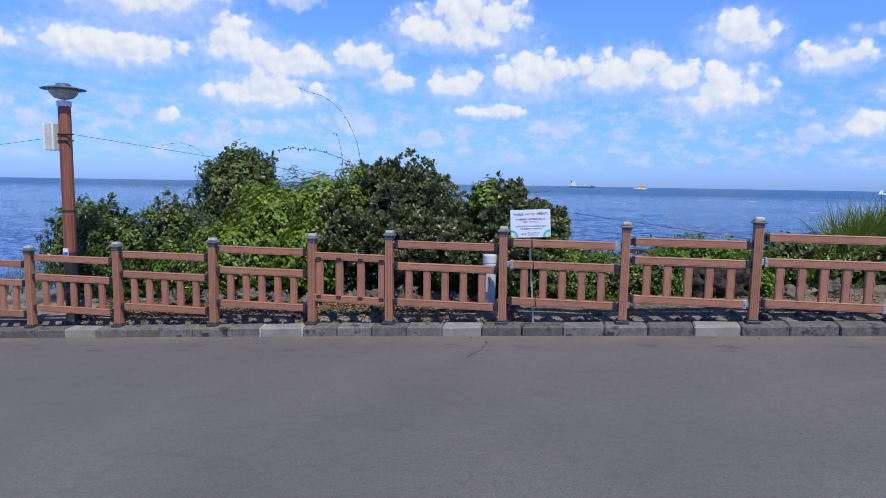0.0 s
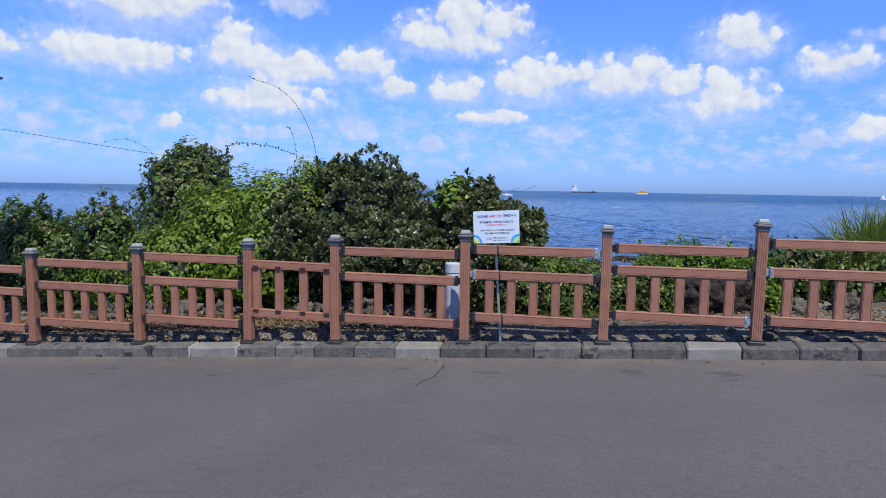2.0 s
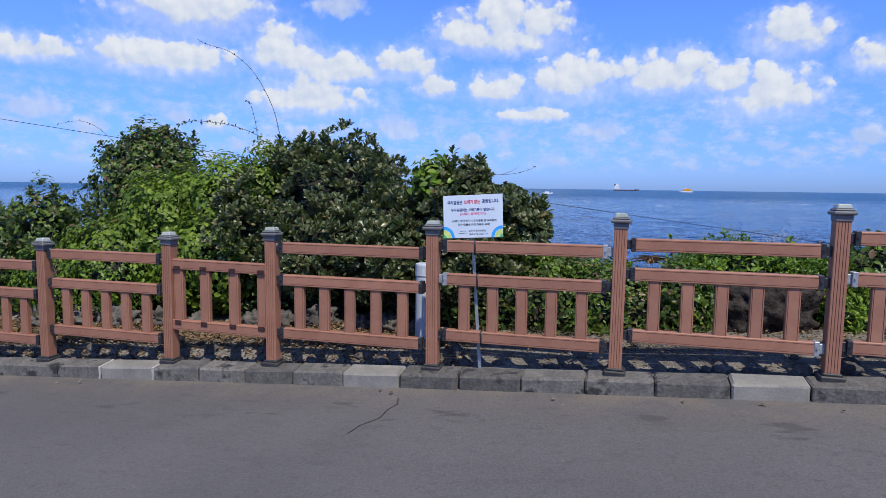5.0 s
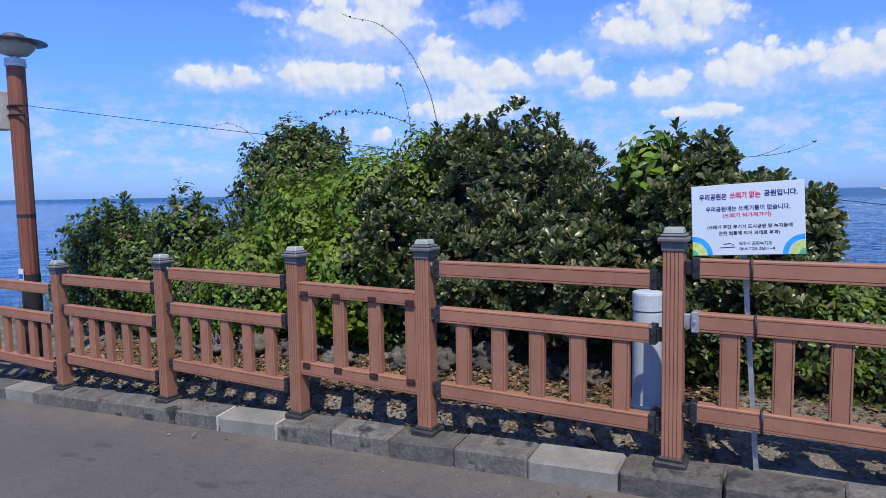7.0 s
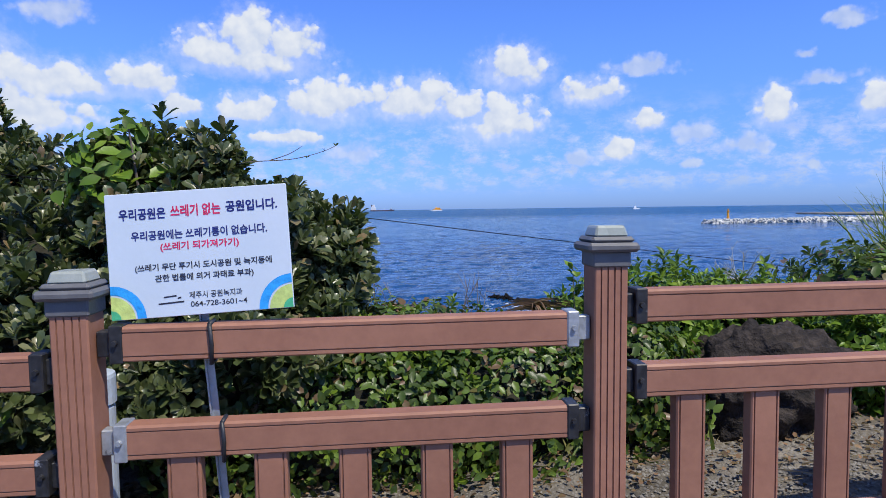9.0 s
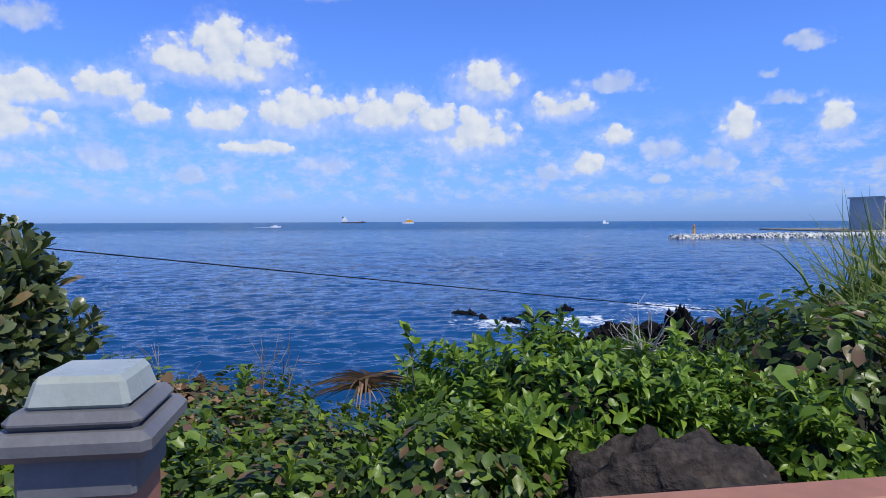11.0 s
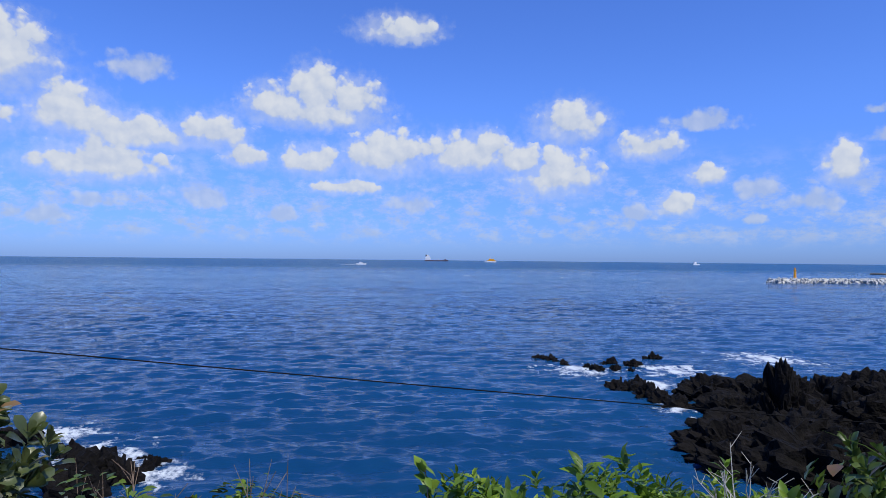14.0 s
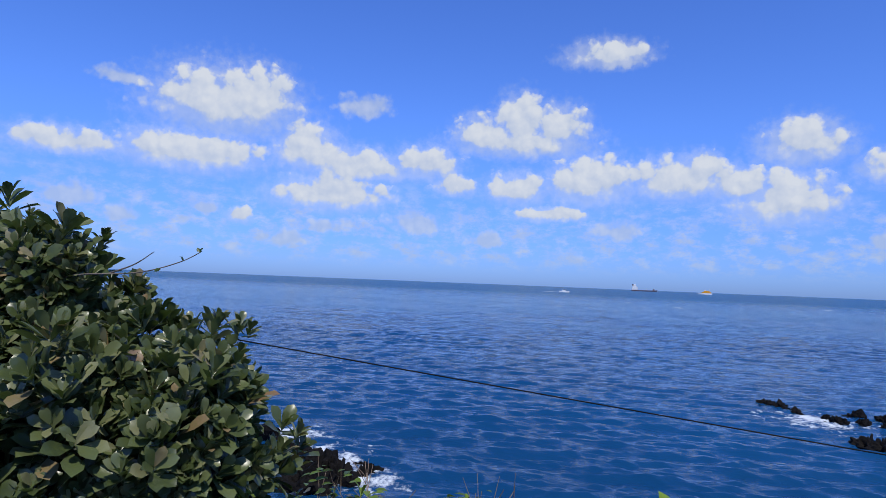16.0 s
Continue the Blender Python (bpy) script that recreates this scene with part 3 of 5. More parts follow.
for x in (-3.12, -2.54):
    bm = bmesh.new()
    wob = [(0.007 + 0.004 * math.sin(k * 0.9 + x) + 0.001 * (6 - k), 0.008 + 0.004 * math.cos(k * 0.7 + x)) for k in range(7)]
    side = [(x - wob[k][0], -0.168, base(x) - 0.13 + 0.0185 * k) for k in range(7)] + [(x - 0.008, 0.0, base(x) + 0.004), (x + 0.009, 0.0, base(x) + 0.004)]
    side += [(x + wob[k][1], -0.168, base(x) - 0.13 + 0.0185 * k) for k in range(6, -1, -1)]
    rows = [[bm.verts.new((u, y + d, v - d)) for u, y, v in side] for d in (0.0, 0.012)]
    for k in range(16):
        bm.faces.new((rows[0][k], rows[0][(k + 1) % 16], rows[1][(k + 1) % 16], rows[1][k]))
    for k in range(7):
        bm.faces.new((rows[0][k], rows[0][k + 1], rows[0][14 - k], rows[0][15 - k]))
    part("mortar_joint", bm, M_MORTAR, kerb, "smeared pale mortar joint")

# ---- fence ----
POST_W, POST_H = 0.094, 1.085


def grooved(w, d, cuts, depth=0.004, half=0.0022):
    """Outline (x, y) of a bar of width w and depth d with grooves at the offsets in cuts, in its front (-y)."""
    pts = [(-w / 2, -d / 2 + 0.004), (-w / 2 + 0.004, -d / 2)]
    for c in cuts:
        pts += [(c - half, -d / 2), (c - half * 0.6, -d / 2 + depth), (c + half * 0.6, -d / 2 + depth), (c + half, -d / 2)]
    pts += [(w / 2 - 0.004, -d / 2), (w / 2, -d / 2 + 0.004), (w / 2, d / 2), (-w / 2, d / 2)]
    return pts


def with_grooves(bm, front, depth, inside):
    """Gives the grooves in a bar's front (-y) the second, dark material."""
    # a darker copy of the wood colour paints the shade into the cuts
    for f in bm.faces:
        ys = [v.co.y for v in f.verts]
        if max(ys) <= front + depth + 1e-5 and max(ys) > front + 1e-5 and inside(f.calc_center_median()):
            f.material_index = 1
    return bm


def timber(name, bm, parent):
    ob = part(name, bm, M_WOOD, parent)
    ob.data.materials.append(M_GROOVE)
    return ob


fence = thing("fence", (0, 0, 0), "brown composite wood roadside fence with stepped panels", "fence")


def fence_post():
    cuts = (-0.029, -0.010, 0.009, 0.027)
    bm = prism(bmesh.new(), grooved(POST_W, POST_W, cuts), "z", 0.0, POST_H)
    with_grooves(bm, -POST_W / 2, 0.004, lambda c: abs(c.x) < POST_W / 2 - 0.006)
    t = timber("post", bm, fence)
    shoe = bmesh.new()
    box(shoe, -0.078, 0.078, -0.078, 0.078, -0.03, 0.022, 0.008)
    box(shoe, -0.06, 0.06, -0.06, 0.06, 0.02, 0.04, 0.006)
    part("shoe", shoe, M_SHOE, t, "black post shoe")
    bm = bmesh.new()
    box(bm, -0.053, 0.053, -0.053, 0.053, POST_H - 0.022, POST_H + 0.022, 0.004)
    box(bm, -0.072, 0.072, -0.072, 0.072, POST_H + 0.020, POST_H + 0.046, 0.008)
    box(bm, -0.061, 0.061, -0.061, 0.061, POST_H + 0.044, POST_H + 0.062, 0.008)
    part("cap", bm, M_CAP, t, "grey moulded cap")
    bm = bmesh.new()
    box(bm, -0.047, 0.047, -0.047, 0.047, POST_H + 0.06, POST_H + 0.092, 0.006)
    for v in bm.verts:
        if v.co.z > POST_H + 0.07:
            v.co.x *= 0.88
            v.co.y *= 0.88
    part("cap_lens", bm, M_CAP_TOP, t, "milky translucent cap top")
    return t


def rail_outline(h=0.092, d=0.062):
    """Outline (y, z) of a rail with two grooves in its front."""
    f = -d / 2
    pts = [(f + 0.005, 0.0), (f, 0.004)]
    for c in (0.014, h - 0.016):
        pts += [(f, c - 0.0022), (f + 0.004, c - 0.0013), (f + 0.004, c + 0.0013), (f, c + 0.0022)]
    pts += [(f, h - 0.006), (f + 0.006, h), (-f - 0.006, h), (-f, h - 0.006), (-f, 0.004), (-f - 0.005, 0.0)]
    return pts


def plain_rail(x0, x1, top, tilt):
    bm = prism(bmesh.new(), rail_outline(), "x", x0, x1)
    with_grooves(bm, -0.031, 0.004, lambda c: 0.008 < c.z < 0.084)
    ob = timber("rail", bm, fence)
    for v in ob.data.vertices:
        v.co.z += top - 0.092 + tilt * (v.co.x - (x0 + x1) / 2)
    return ob


def add_rail(x0, x1, top, tilt, bare=()):
    ob = plain_rail(x0, x1, top, tilt)
    for side, x in ((0, x0), (1, x1)):
        s = -1 if side == 0 else 1
        bm = bmesh.new()
        z = top - 0.092 + tilt * (x - (x0 + x1) / 2)
        a, b = sorted((x - s * 0.03, x + s * 0.004))
        box(bm, a, b, -0.0345, 0.0345, z - 0.004, z + 0.096, 0.003)
        a, b = sorted((x + s * 0.003, x + s * 0.04))
        box(bm, a, b, -0.018, 0.018, z + 0.012, z + 0.08, 0.003)
        bmesh.ops.create_cone(bm, cap_ends=True, segments=8, radius1=0.009, radius2=0.007, depth=0.012,
                              matrix=Matrix.Translation((x - s * 0.012, -0.038, z + 0.05)) @ Matrix.Rotation(radians(90), 4, "X"))
        part("bracket", bm, M_BRACKET_BARE if side in bare else M_BRACKET, ob, "scuffed metal end bracket")
    return ob


def slat(width, lo, hi, x):
    bm = prism(bmesh.new(), grooved(width, 0.040, (-0.034, 0.034)), "z", lo, hi)
    with_grooves(bm, -0.020, 0.004, lambda c: abs(c.x) < width / 2 - 0.006)
    ob = timber("slat", bm, fence)
    ob.location.x = x
    return ob


def fence_panel(x0, x1, tops, tilt=-0.008, bare=((), (), ())):
    """Between posts at x0 and x1: three rails, with five slats between the lower two."""
    cx = (x0 + x1) / 2
    a, b = x0 + 0.085, x1 - 0.085
    for top, br in zip(tops, bare):
        add_rail(a, b, top, tilt, br)
    for i in range(5):
        u = a + (b - a) * (0.135 + 0.182 * i)
        slat(0.088, tops[2] - 0.004 + tilt * (u - cx), tops[1] - 0.086 + tilt * (u - cx), u)


def short_panel(x0, x1, top, bottom):
    """The low narrow panel: two rails, four slats fixed with rusty plates."""
    a, b = x0 + 0.05, x1 - 0.05
    for h in (top, bottom):
        plain_rail(a, b, h, -0.006)
    for u in (a + 0.055, a + 0.055 + 0.27, a + 0.055 + 0.56, b - 0.045):
        s = slat(0.095, bottom - 0.004, top - 0.086, u)
        for h in (bottom - 0.036, top - 0.094):
            bm = box(bmesh.new(), -0.032, 0.032, -0.039, -0.0315, h, h + 0.038, 0.0015)
            for dx in (-0.018, 0.018):
                bmesh.ops.create_cone(bm, cap_ends=True, segments=6, radius1=0.005, radius2=0.004, depth=0.006, matrix=Matrix.Translation((dx, -0.041, h + 0.018)) @ Matrix.Rotation(radians(90), 4, "X"))
            part("plate", bm, M_RUSTY, s, "rusty fixing plate")


POSTS = (-9.6, -8.2, -6.79, -5.35, -3.88, -2.47, -1.43, 0.0, 1.405, 2.815, 4.21, 5.62, 7.02, 8.4)
first_post = fence_post()
first_post.matrix_basis = pose(POSTS[0], 0, base(POSTS[0]))
for i, x in enumerate(POSTS[1:]):
    copy_thing(first_post, pose(x, 0, base(x), 0.3 * math.sin(i * 2.3), 0.4 * math.cos(i * 1.7), 0))
RAILS = {-3.88: (0.808, 0.531, 0.081), -1.43: (0.96, 0.687, 0.231), 0.0: (1.03, 0.769, 0.324), 1.405: (1.091, 0.877, 0.425), 2.815: (1.185, 0.912, 0.452)}
for x0, x1 in zip(POSTS, POSTS[1:]):
    if x0 == -2.47:
        short_panel(x0, x1, 0.77, 0.223)
        continue
    mid = base((x0 + x1) / 2)
    tops = RAILS.get(x0, (mid + 1.005, mid + 0.73, mid + 0.28))
    bare = {0.0: ((1,), (0,), ()), 1.405: ((), (), (1,)), 2.815: ((1,), (0, 1), (1,))}.get(x0, ((), (), ()))
    fence_panel(x0, x1, tops, 0.002, bare)

# ---- notice sign ----
sx = Vector((0.467, -0.02, 0.027)).normalized()
sz = Vector((-0.033, 0.03, 0.33))
sz = (sz - sx * sz.dot(sx)).normalized()
sy = sz.cross(sx)
sign = thing("notice_sign", (0.33, 0.055, base(0.4) - 0.02), "white notice board on a galvanised stake tied to the fence", "sign")
board_m = Matrix((sx, sy, sz)).transposed().to_4x4()
board_m.translation = Vector((0.305, 0.012, 1.217))
local = Matrix.Translation(sign.location).inverted() @ board_m
SW, SH = 0.474, 0.331


def on_board(ob):
    ob.matrix_local = local
    return ob


board = on_board(boxed("board", (-SW / 2, SW / 2, -0.004, 0.004, -SH / 2, SH / 2), M_SIGN, sign, 0.0015, "white printed board"))
stake = bmesh.new()
box(stake, -0.011, 0.011, 0.0, 0.004, 0.0, 1.20)
box(stake, -0.011, -0.007, -0.012, 0.0, 0.0, 1.20)
st = part("stake", stake, M_GALV, sign, "galvanised angle stake")
st.matrix_local = Matrix.Translation((0.045, 0.0, 0.0)) @ pose(0, 0, 0, 0, -4.2, 0)


def lettering(text, u, v, width, height, mat, bold=0.0, name="lettering"):
    """One line of print: its left end and middle height on the board as fractions, its width as a fraction."""
    cu = bpy.data.curves.new(name, "FONT")
    cu.body, cu.size, cu.offset = text, 1.0, bold
    tmp = bpy.data.objects.new(name, cu)
    scene.collection.objects.link(tmp)
    me = bpy.data.meshes.new_from_object(tmp.evaluated_get(bpy.context.evaluated_depsgraph_get()))
    bpy.data.objects.remove(tmp)
    co = np.array([q.co[:] for q in me.vertices])
    lo, hi = co.min(0), co.max(0)
    for q in me.vertices:
        x = (q.co.x - lo[0]) / (hi[0] - lo[0]) * width + u
        z = (q.co.y - lo[1]) / (hi[1] - lo[1]) * height + v - height / 2
        q.co = ((x - 0.5) * SW, -0.0050, (0.5 - (1 - z)) * SH)
    me.materials.clear()
    me.materials.append(mat)
    ob = new(name, me)
    ob.parent = board
    return ob


for text, u, v, width, height, mat, bold in (
        ("우리공원은", 0.075, 0.830, 0.255, 0.092, M_NAVY, 0.028), ("쓰레기 없는", 0.357, 0.838, 0.275, 0.096, M_RED, 0.028), ("공원입니다.", 0.66, 0.846, 0.285, 0.09, M_NAVY, 0.028),
        ("우리공원에는 쓰레기통이 없습니다.", 0.135, 0.655, 0.745, 0.076, M_NAVY, 0.022), ("(쓰레기 되가져가기)", 0.29, 0.555, 0.43, 0.076, M_RED, 0.022),
        ("(쓰레기 무단 투기시 도시공원 및 녹지등에", 0.145, 0.395, 0.75, 0.066, M_INK, 0.02), ("관한 법률에 의거 과태료 부과)", 0.25, 0.305, 0.54, 0.066, M_INK, 0.02),
        ("제주시 공원녹지과", 0.43, 0.16, 0.29, 0.055, M_INK, 0.008), ("064-728-3601~4", 0.435, 0.088, 0.31, 0.042, M_INK, 0.004)):
    lettering(text, u, v, width, height, mat, bold)


def print_shape(name, pts, mat, lift):
    ob = mesh_object(name, [((x - 0.5) * SW, -0.0042 - lift, (z - 0.5) * SH) for x, z in pts], [range(len(pts))], mat, board)
    return ob


def corner(sgn):
    def ring(r0, r1, steps=12):
        ax = SH / SW
        f = lambda r, a: (0.5 + sgn * (0.497 - r * math.cos(a) * ax * 1.0), 0.004 + r * math.sin(a))
        return [f(r1, math.pi / 2 * i / steps) for i in range(steps + 1)] + [f(r0, math.pi / 2 * i / steps) for i in range(steps, -1, -1)]
    def squash(pts):
        return [(0.5 + (x - 0.5 - sgn * 0.497) * 1.0 + sgn * 0.497, z) for x, z in pts]
    print_shape("blue_arc", squash(ring(0.20, 0.27)), M_ARC, 0.0006)
    print_shape("lime_field", squash(ring(0.002, 0.185)), M_LIME, 0.0006)
    print_shape("green_patch", squash(ring(0.002, 0.075)), M_GREEN, 0.0012)


corner(-1)
corner(1)
for x0, x1, z in ((0.26, 0.40, 0.10), (0.29, 0.36, 0.15), (0.365, 0.385, 0.135)):
    print_shape("emblem_stroke", [(x0, z), (x1, z + 0.008), (x1, z + 0.02), (x0, z + 0.012)], M_INK, 0.0006)
for z, x in ((1.027, 0.335), (0.766, 0.358), (0.322, 0.395)):
    bm = bmesh.new()
    tube(bm, [(x, -0.036, z + 0.004), (x + 0.004, -0.0365, z - 0.05), (x + 0.002, -0.036, z - 0.1), (x, 0.01, z - 0.103), (x - 0.012, 0.072, z - 0.05), (x, 0.01, z + 0.006), (x, -0.036, z + 0.004)], 0.006)
    tagged(part("cable_tie", bm, M_BLACK, None, smooth=True), "black strap tying the sign stake to a rail", "strap", "sign straps")

# ---- pipe standing behind the fence ----
px, py = -0.25, 0.585
pz = land(px, py)
pipe = thing("vent_pipe", (px, py, pz), "grey plastic pipe with a cap standing in the verge", "pipe")
part("pipe_body", lathe(bmesh.new(), [(0.086, -0.05), (0.086, 0.575), (0.083, 0.583)], 28), M_PIPE, pipe, smooth=False)
part("pipe_cap", lathe(bmesh.new(), [(0.088, 0.587), (0.091, 0.591), (0.091, 0.682), (0.088, 0.694), (0.07, 0.699)], 28), M_PIPE, pipe, "rounded push-on cap")
part("collar", lathe(bmesh.new(), [(0.112, -0.04), (0.112, 0.02), (0.102, 0.03), (0.088, 0.03)], 28), M_CONCRETE, pipe, "thin base flange")

# ---- lamp post ----
lx, ly = -6.34, 0.27
lz = land(lx, ly)
lamp = thing("lamp_post", (lx, ly, lz), "timber-clad lamp post with a frosted bowl lamp", "lamp post")
top_z = 2.67 - lz
part("shaft", prism(bmesh.new(), [(0.082 * math.cos(a), 0.082 * math.sin(a)) for a in [math.pi / 6 * i for i in range(12)]], "z", 1.0, top_z), M_LAMPWOOD, lamp)
part("lower_shaft", lathe(bmesh.new(), [(0.15, -0.06), (0.15, 0.02), (0.1, 0.05), (0.09, 0.12), (0.088, 1.04)], 16), M_BLACK, lamp, "black metal lower shaft")
for a in range(0, 360, 60):
    bm = box(bmesh.new(), -0.004, 0.004, 0.0795, 0.0835, 1.05, top_z - 0.02)
    part("seam", bm, M_GROOVE, lamp).rotation_euler.z = radians(a + 20)
part("band", lathe(bmesh.new(), [(0.086, 1.62), (0.086, 1.65)], 16), M_BLACK, lamp)
part("neck", lathe(bmesh.new(), [(0.095, top_z), (0.095, top_z + 0.075), (0.03, top_z + 0.08), (0.03, top_z + 0.11)], 20), M_WHITE, lamp, "white collar")
part("bowl", lathe(bmesh.new(), [(0.05, top_z + 0.10), (0.12, top_z + 0.12), (0.175, top_z + 0.175), (0.2, top_z + 0.235)], 28), M_LAMPGLASS, lamp, "frosted glass bowl", smooth=True)
part("brim", lathe(bmesh.new(), [(0.2, top_z + 0.232), (0.29, top_z + 0.235), (0.292, top_z + 0.243), (0.19, top_z + 0.268), (0.1, top_z + 0.285), (0.095, top_z + 0.31), (0.06, top_z + 0.325)], 32), M_LAMPMETAL, lamp, "wide metal brim")
boxp = part("meter_box", box(bmesh.new(), -0.085, 0.085, -0.06, 0.06, -0.19, 0.19, 0.008), M_BOX, lamp, "beige metal meter box")
boxp.location = (-0.145, -0.09, 2.24 - lz)
for dx in (-0.072, 0.072):
    part("edge_strip", box(bmesh.new(), dx - 0.012, dx + 0.012, -0.068, -0.058, -0.185, 0.185, 0.002), M_WHITE, boxp)
for z in (2.19, 2.28):
    part("clamp", tube(bmesh.new(), [(-0.1, -0.06, z - lz), (0.02, -0.095, z - lz), (0.1, -0.05, z - lz), (0.15, -0.02, z - lz)], 0.012), M_BLACK, lamp)
lab = part("label", box(bmesh.new(), -0.045, 0.045, -0.0935, -0.0895, 0.98, 1.1), M_WHITE, lamp, "white and blue number label")
part("label_print", box(bmesh.new(), -0.038, 0.038, -0.0955, -0.0937, 1.0, 1.045), M_BLUE, lab)

wire = bmesh.new()
a, b = Vector((-6.2, 0.25, 2.28)), Vector((8.4, 4.4, 0.27))
tube(wire, [a.lerp(b, i / 40) - Vector((0, 0, 0.06 * 4 * (i / 40) * (1 - i / 40))) for i in range(41)], 0.0027, segments=5)
c = Vector((-14.0, 0.6, 1.75))
tagged(part("overhead_cable", wire, M_WIRE, None), "thin black cable strung from the lamp post", "cable")
wire = bmesh.new()
tube(wire, [a.lerp(c, i / 16) - Vector((0.0, 0, 0.1 * 4 * (i / 16) * (1 - i / 16))) for i in range(17)], 0.0027, segments=5)
tagged(part("overhead_cable", wire, M_WIRE, None), "thin black cable strung from the lamp post", "cable")
far_post = thing("cable_stake", (8.4, 4.4, land(8.4, 4.4) - 0.1), "short weathered stake holding the cable", "stake")
part("stake_body", tube(bmesh.new(), [(0, 0, 0), (0, 0, 0.24 - land(8.4, 4.4))], 0.03), M_BARK, far_post)


# ---- stones ----
def lump(rng, r, squash, rough_amount, detail=2, freq=1.7):
    bm = bmesh.new()
    bmesh.ops.create_icosphere(bm, subdivisions=detail, radius=1.0)
    seed = Vector((rng.uniform(-50, 50), rng.uniform(-50, 50), rng.uniform(-50, 50)))
    for v in bm.verts:
        d = v.co.normalized()
        k = 1.0 + rough_amount * noise.fractal(d * freq + seed, 0.8, 2.1, 4) + 0.25 * rough_amount * noise.noise(d * 6 + seed)
        v.co = Vector((d.x * r * squash[0] * k, d.y * r * squash[1] * k, d.z * r * squash[2] * k))
    return bm


rng = random.Random(11)
for i in range(104):
    x = -6.2 + (i % 52) * 0.21 + rng.uniform(-0.08, 0.08)
    back = i >= 52
    if abs(x - 0.38) < 0.08 or min(abs(x - q) for q in POSTS) < 0.09 or rng.random() < (0.45 if back else 0.15):
        continue
    r = rng.uniform(0.035, 0.07) * (1.1 if x > -2.6 else 0.9)
    y = (0.3 if back else 0.13) + rng.uniform(0, 0.09)
    s = part("edging_stone", lump(rng, r, (1.15, 0.85, 0.8), 0.4, 3, 2.0), M_STONE, None, smooth=True)
    s.location = (x, y, land(x, y) + r * rng.uniform(-0.1, 0.25))
    s.rotation_euler.z = rng.uniform(0, 3)
    tagged(s, "rounded dark basalt stone half sunk in the verge", "stone", "edging stones")
for x, y, r in ((-4.5, 0.95, 0.3), (-3.95, 0.9, 0.26), (-3.45, 0.95, 0.24), (-2.9, 0.85, 0.2), (-2.25, 0.9, 0.2), (-1.9, 0.8, 0.22), (-1.5, 0.95, 0.24), (-1.05, 0.9, 0.16),
                (-0.75, 0.85, 0.2), (-0.4, 0.8, 0.14), (-5.2, 1.0, 0.28), (3.35, 0.35, 0.09), (3.55, 0.3, 0.1), (3.75, 0.38, 0.09), (3.2, 0.5, 0.07), (3.5, 0.9, 0.17), (4.0, 1.0, 0.22), (4.8, 0.9, 0.2), (1.56, 0.42, 0.045), (2.35, 0.55, 0.05)):
    r *= 0.66
    y += 0.12
    s = part("verge_stone", lump(rng, r, (1.15, 0.8, 0.8), 0.6, 4, 2.3), M_STONE, None, smooth=True)
    s.location = (x, y, land(x, y) + r * 0.3)
    tagged(s, "grey basalt field stone under the bushes", "stone", "field stones")
boulder = part("boulder", lump(random.Random(5), 0.36, (1.1, 0.72, 0.95), 0.3, 5, 2.2), M_ROCK, None, smooth=True)
boulder.location = (2.6, 1.1, land(2.6, 1.1) + 0.12)
tagged(boulder, "large pitted dark brown lava boulder overgrown with leaves", "rock")


# ---- foliage ----
LEAF_ROUND = np.array([(0, 0, 0), (0, .36, -.02), (0, .66, -.02), (0, .88, -.05), (0, 1, -.10), (-.13, .36, .03), (-.23, .66, .04), (-.19, .88, .01), (.13, .36, .03), (.23, .66, .04), (.19, .88, .01)])
LEAF_OVAL = np.array([(0, 0, 0), (0, .30, -.03), (0, .65, -.03), (0, 1, -.12), (-.28, .30, .05), (-.24, .65, .04), (.28, .30, .05), (.24, .65, .04)])
LEAF_LANCE = np.array([(0, 0, 0), (0, .32, .01), (0, .68, -.02), (0, 1, -.17), (-.19, .32, .06), (-.15, .68, .035), (.19, .32, .06), (.15, .68, .035)])
LEAF_TRIS = np.array([(0, 1, 4), (0, 6, 1), (1, 2, 5), (1, 5, 4), (1, 6, 7), (1, 7, 2), (2, 3, 5), (2, 7, 3)])
LEAF_TRIS_ROUND = np.array([(0, 1, 5), (0, 8, 1), (1, 2, 6), (1, 6, 5), (1, 8, 9), (1, 9, 2), (2, 3, 7), (2, 7, 6), (2, 9, 10), (2, 10, 3), (3, 4, 7), (3, 10, 4)])


def unit(v):
    return v / np.maximum(np.linalg.norm(v, axis=-1, keepdims=True), 1e-9)


def leaves_mesh(name, template, roots, ways, ups, sizes, mat, parent):
    """Sets one leaf at each root, pointing along its way, with its upper side towards ups."""
    y = unit(ways)
    x = unit(np.cross(y, ups))
    z = np.cross(x, y)
    k = len(template)
    verts = roots[:, None, :] + sizes[:, None, None] * (template[None, :, 0:1] * x[:, None, :] + template[None, :, 1:2] * y[:, None, :] + template[None, :, 2:3] * z[:, None, :])
    faces = (np.arange(len(roots))[:, None, None] * k + (LEAF_TRIS_ROUND if k == 11 else LEAF_TRIS)[None]).reshape(-1, 3)
    me = quick_mesh(name, verts.reshape(-1, 3), faces)
    me.polygons.foreach_set("use_smooth", np.ones(len(faces), bool))
    me.materials.append(mat)
    ob = new(name, me)
    ob.parent = parent
    return ob


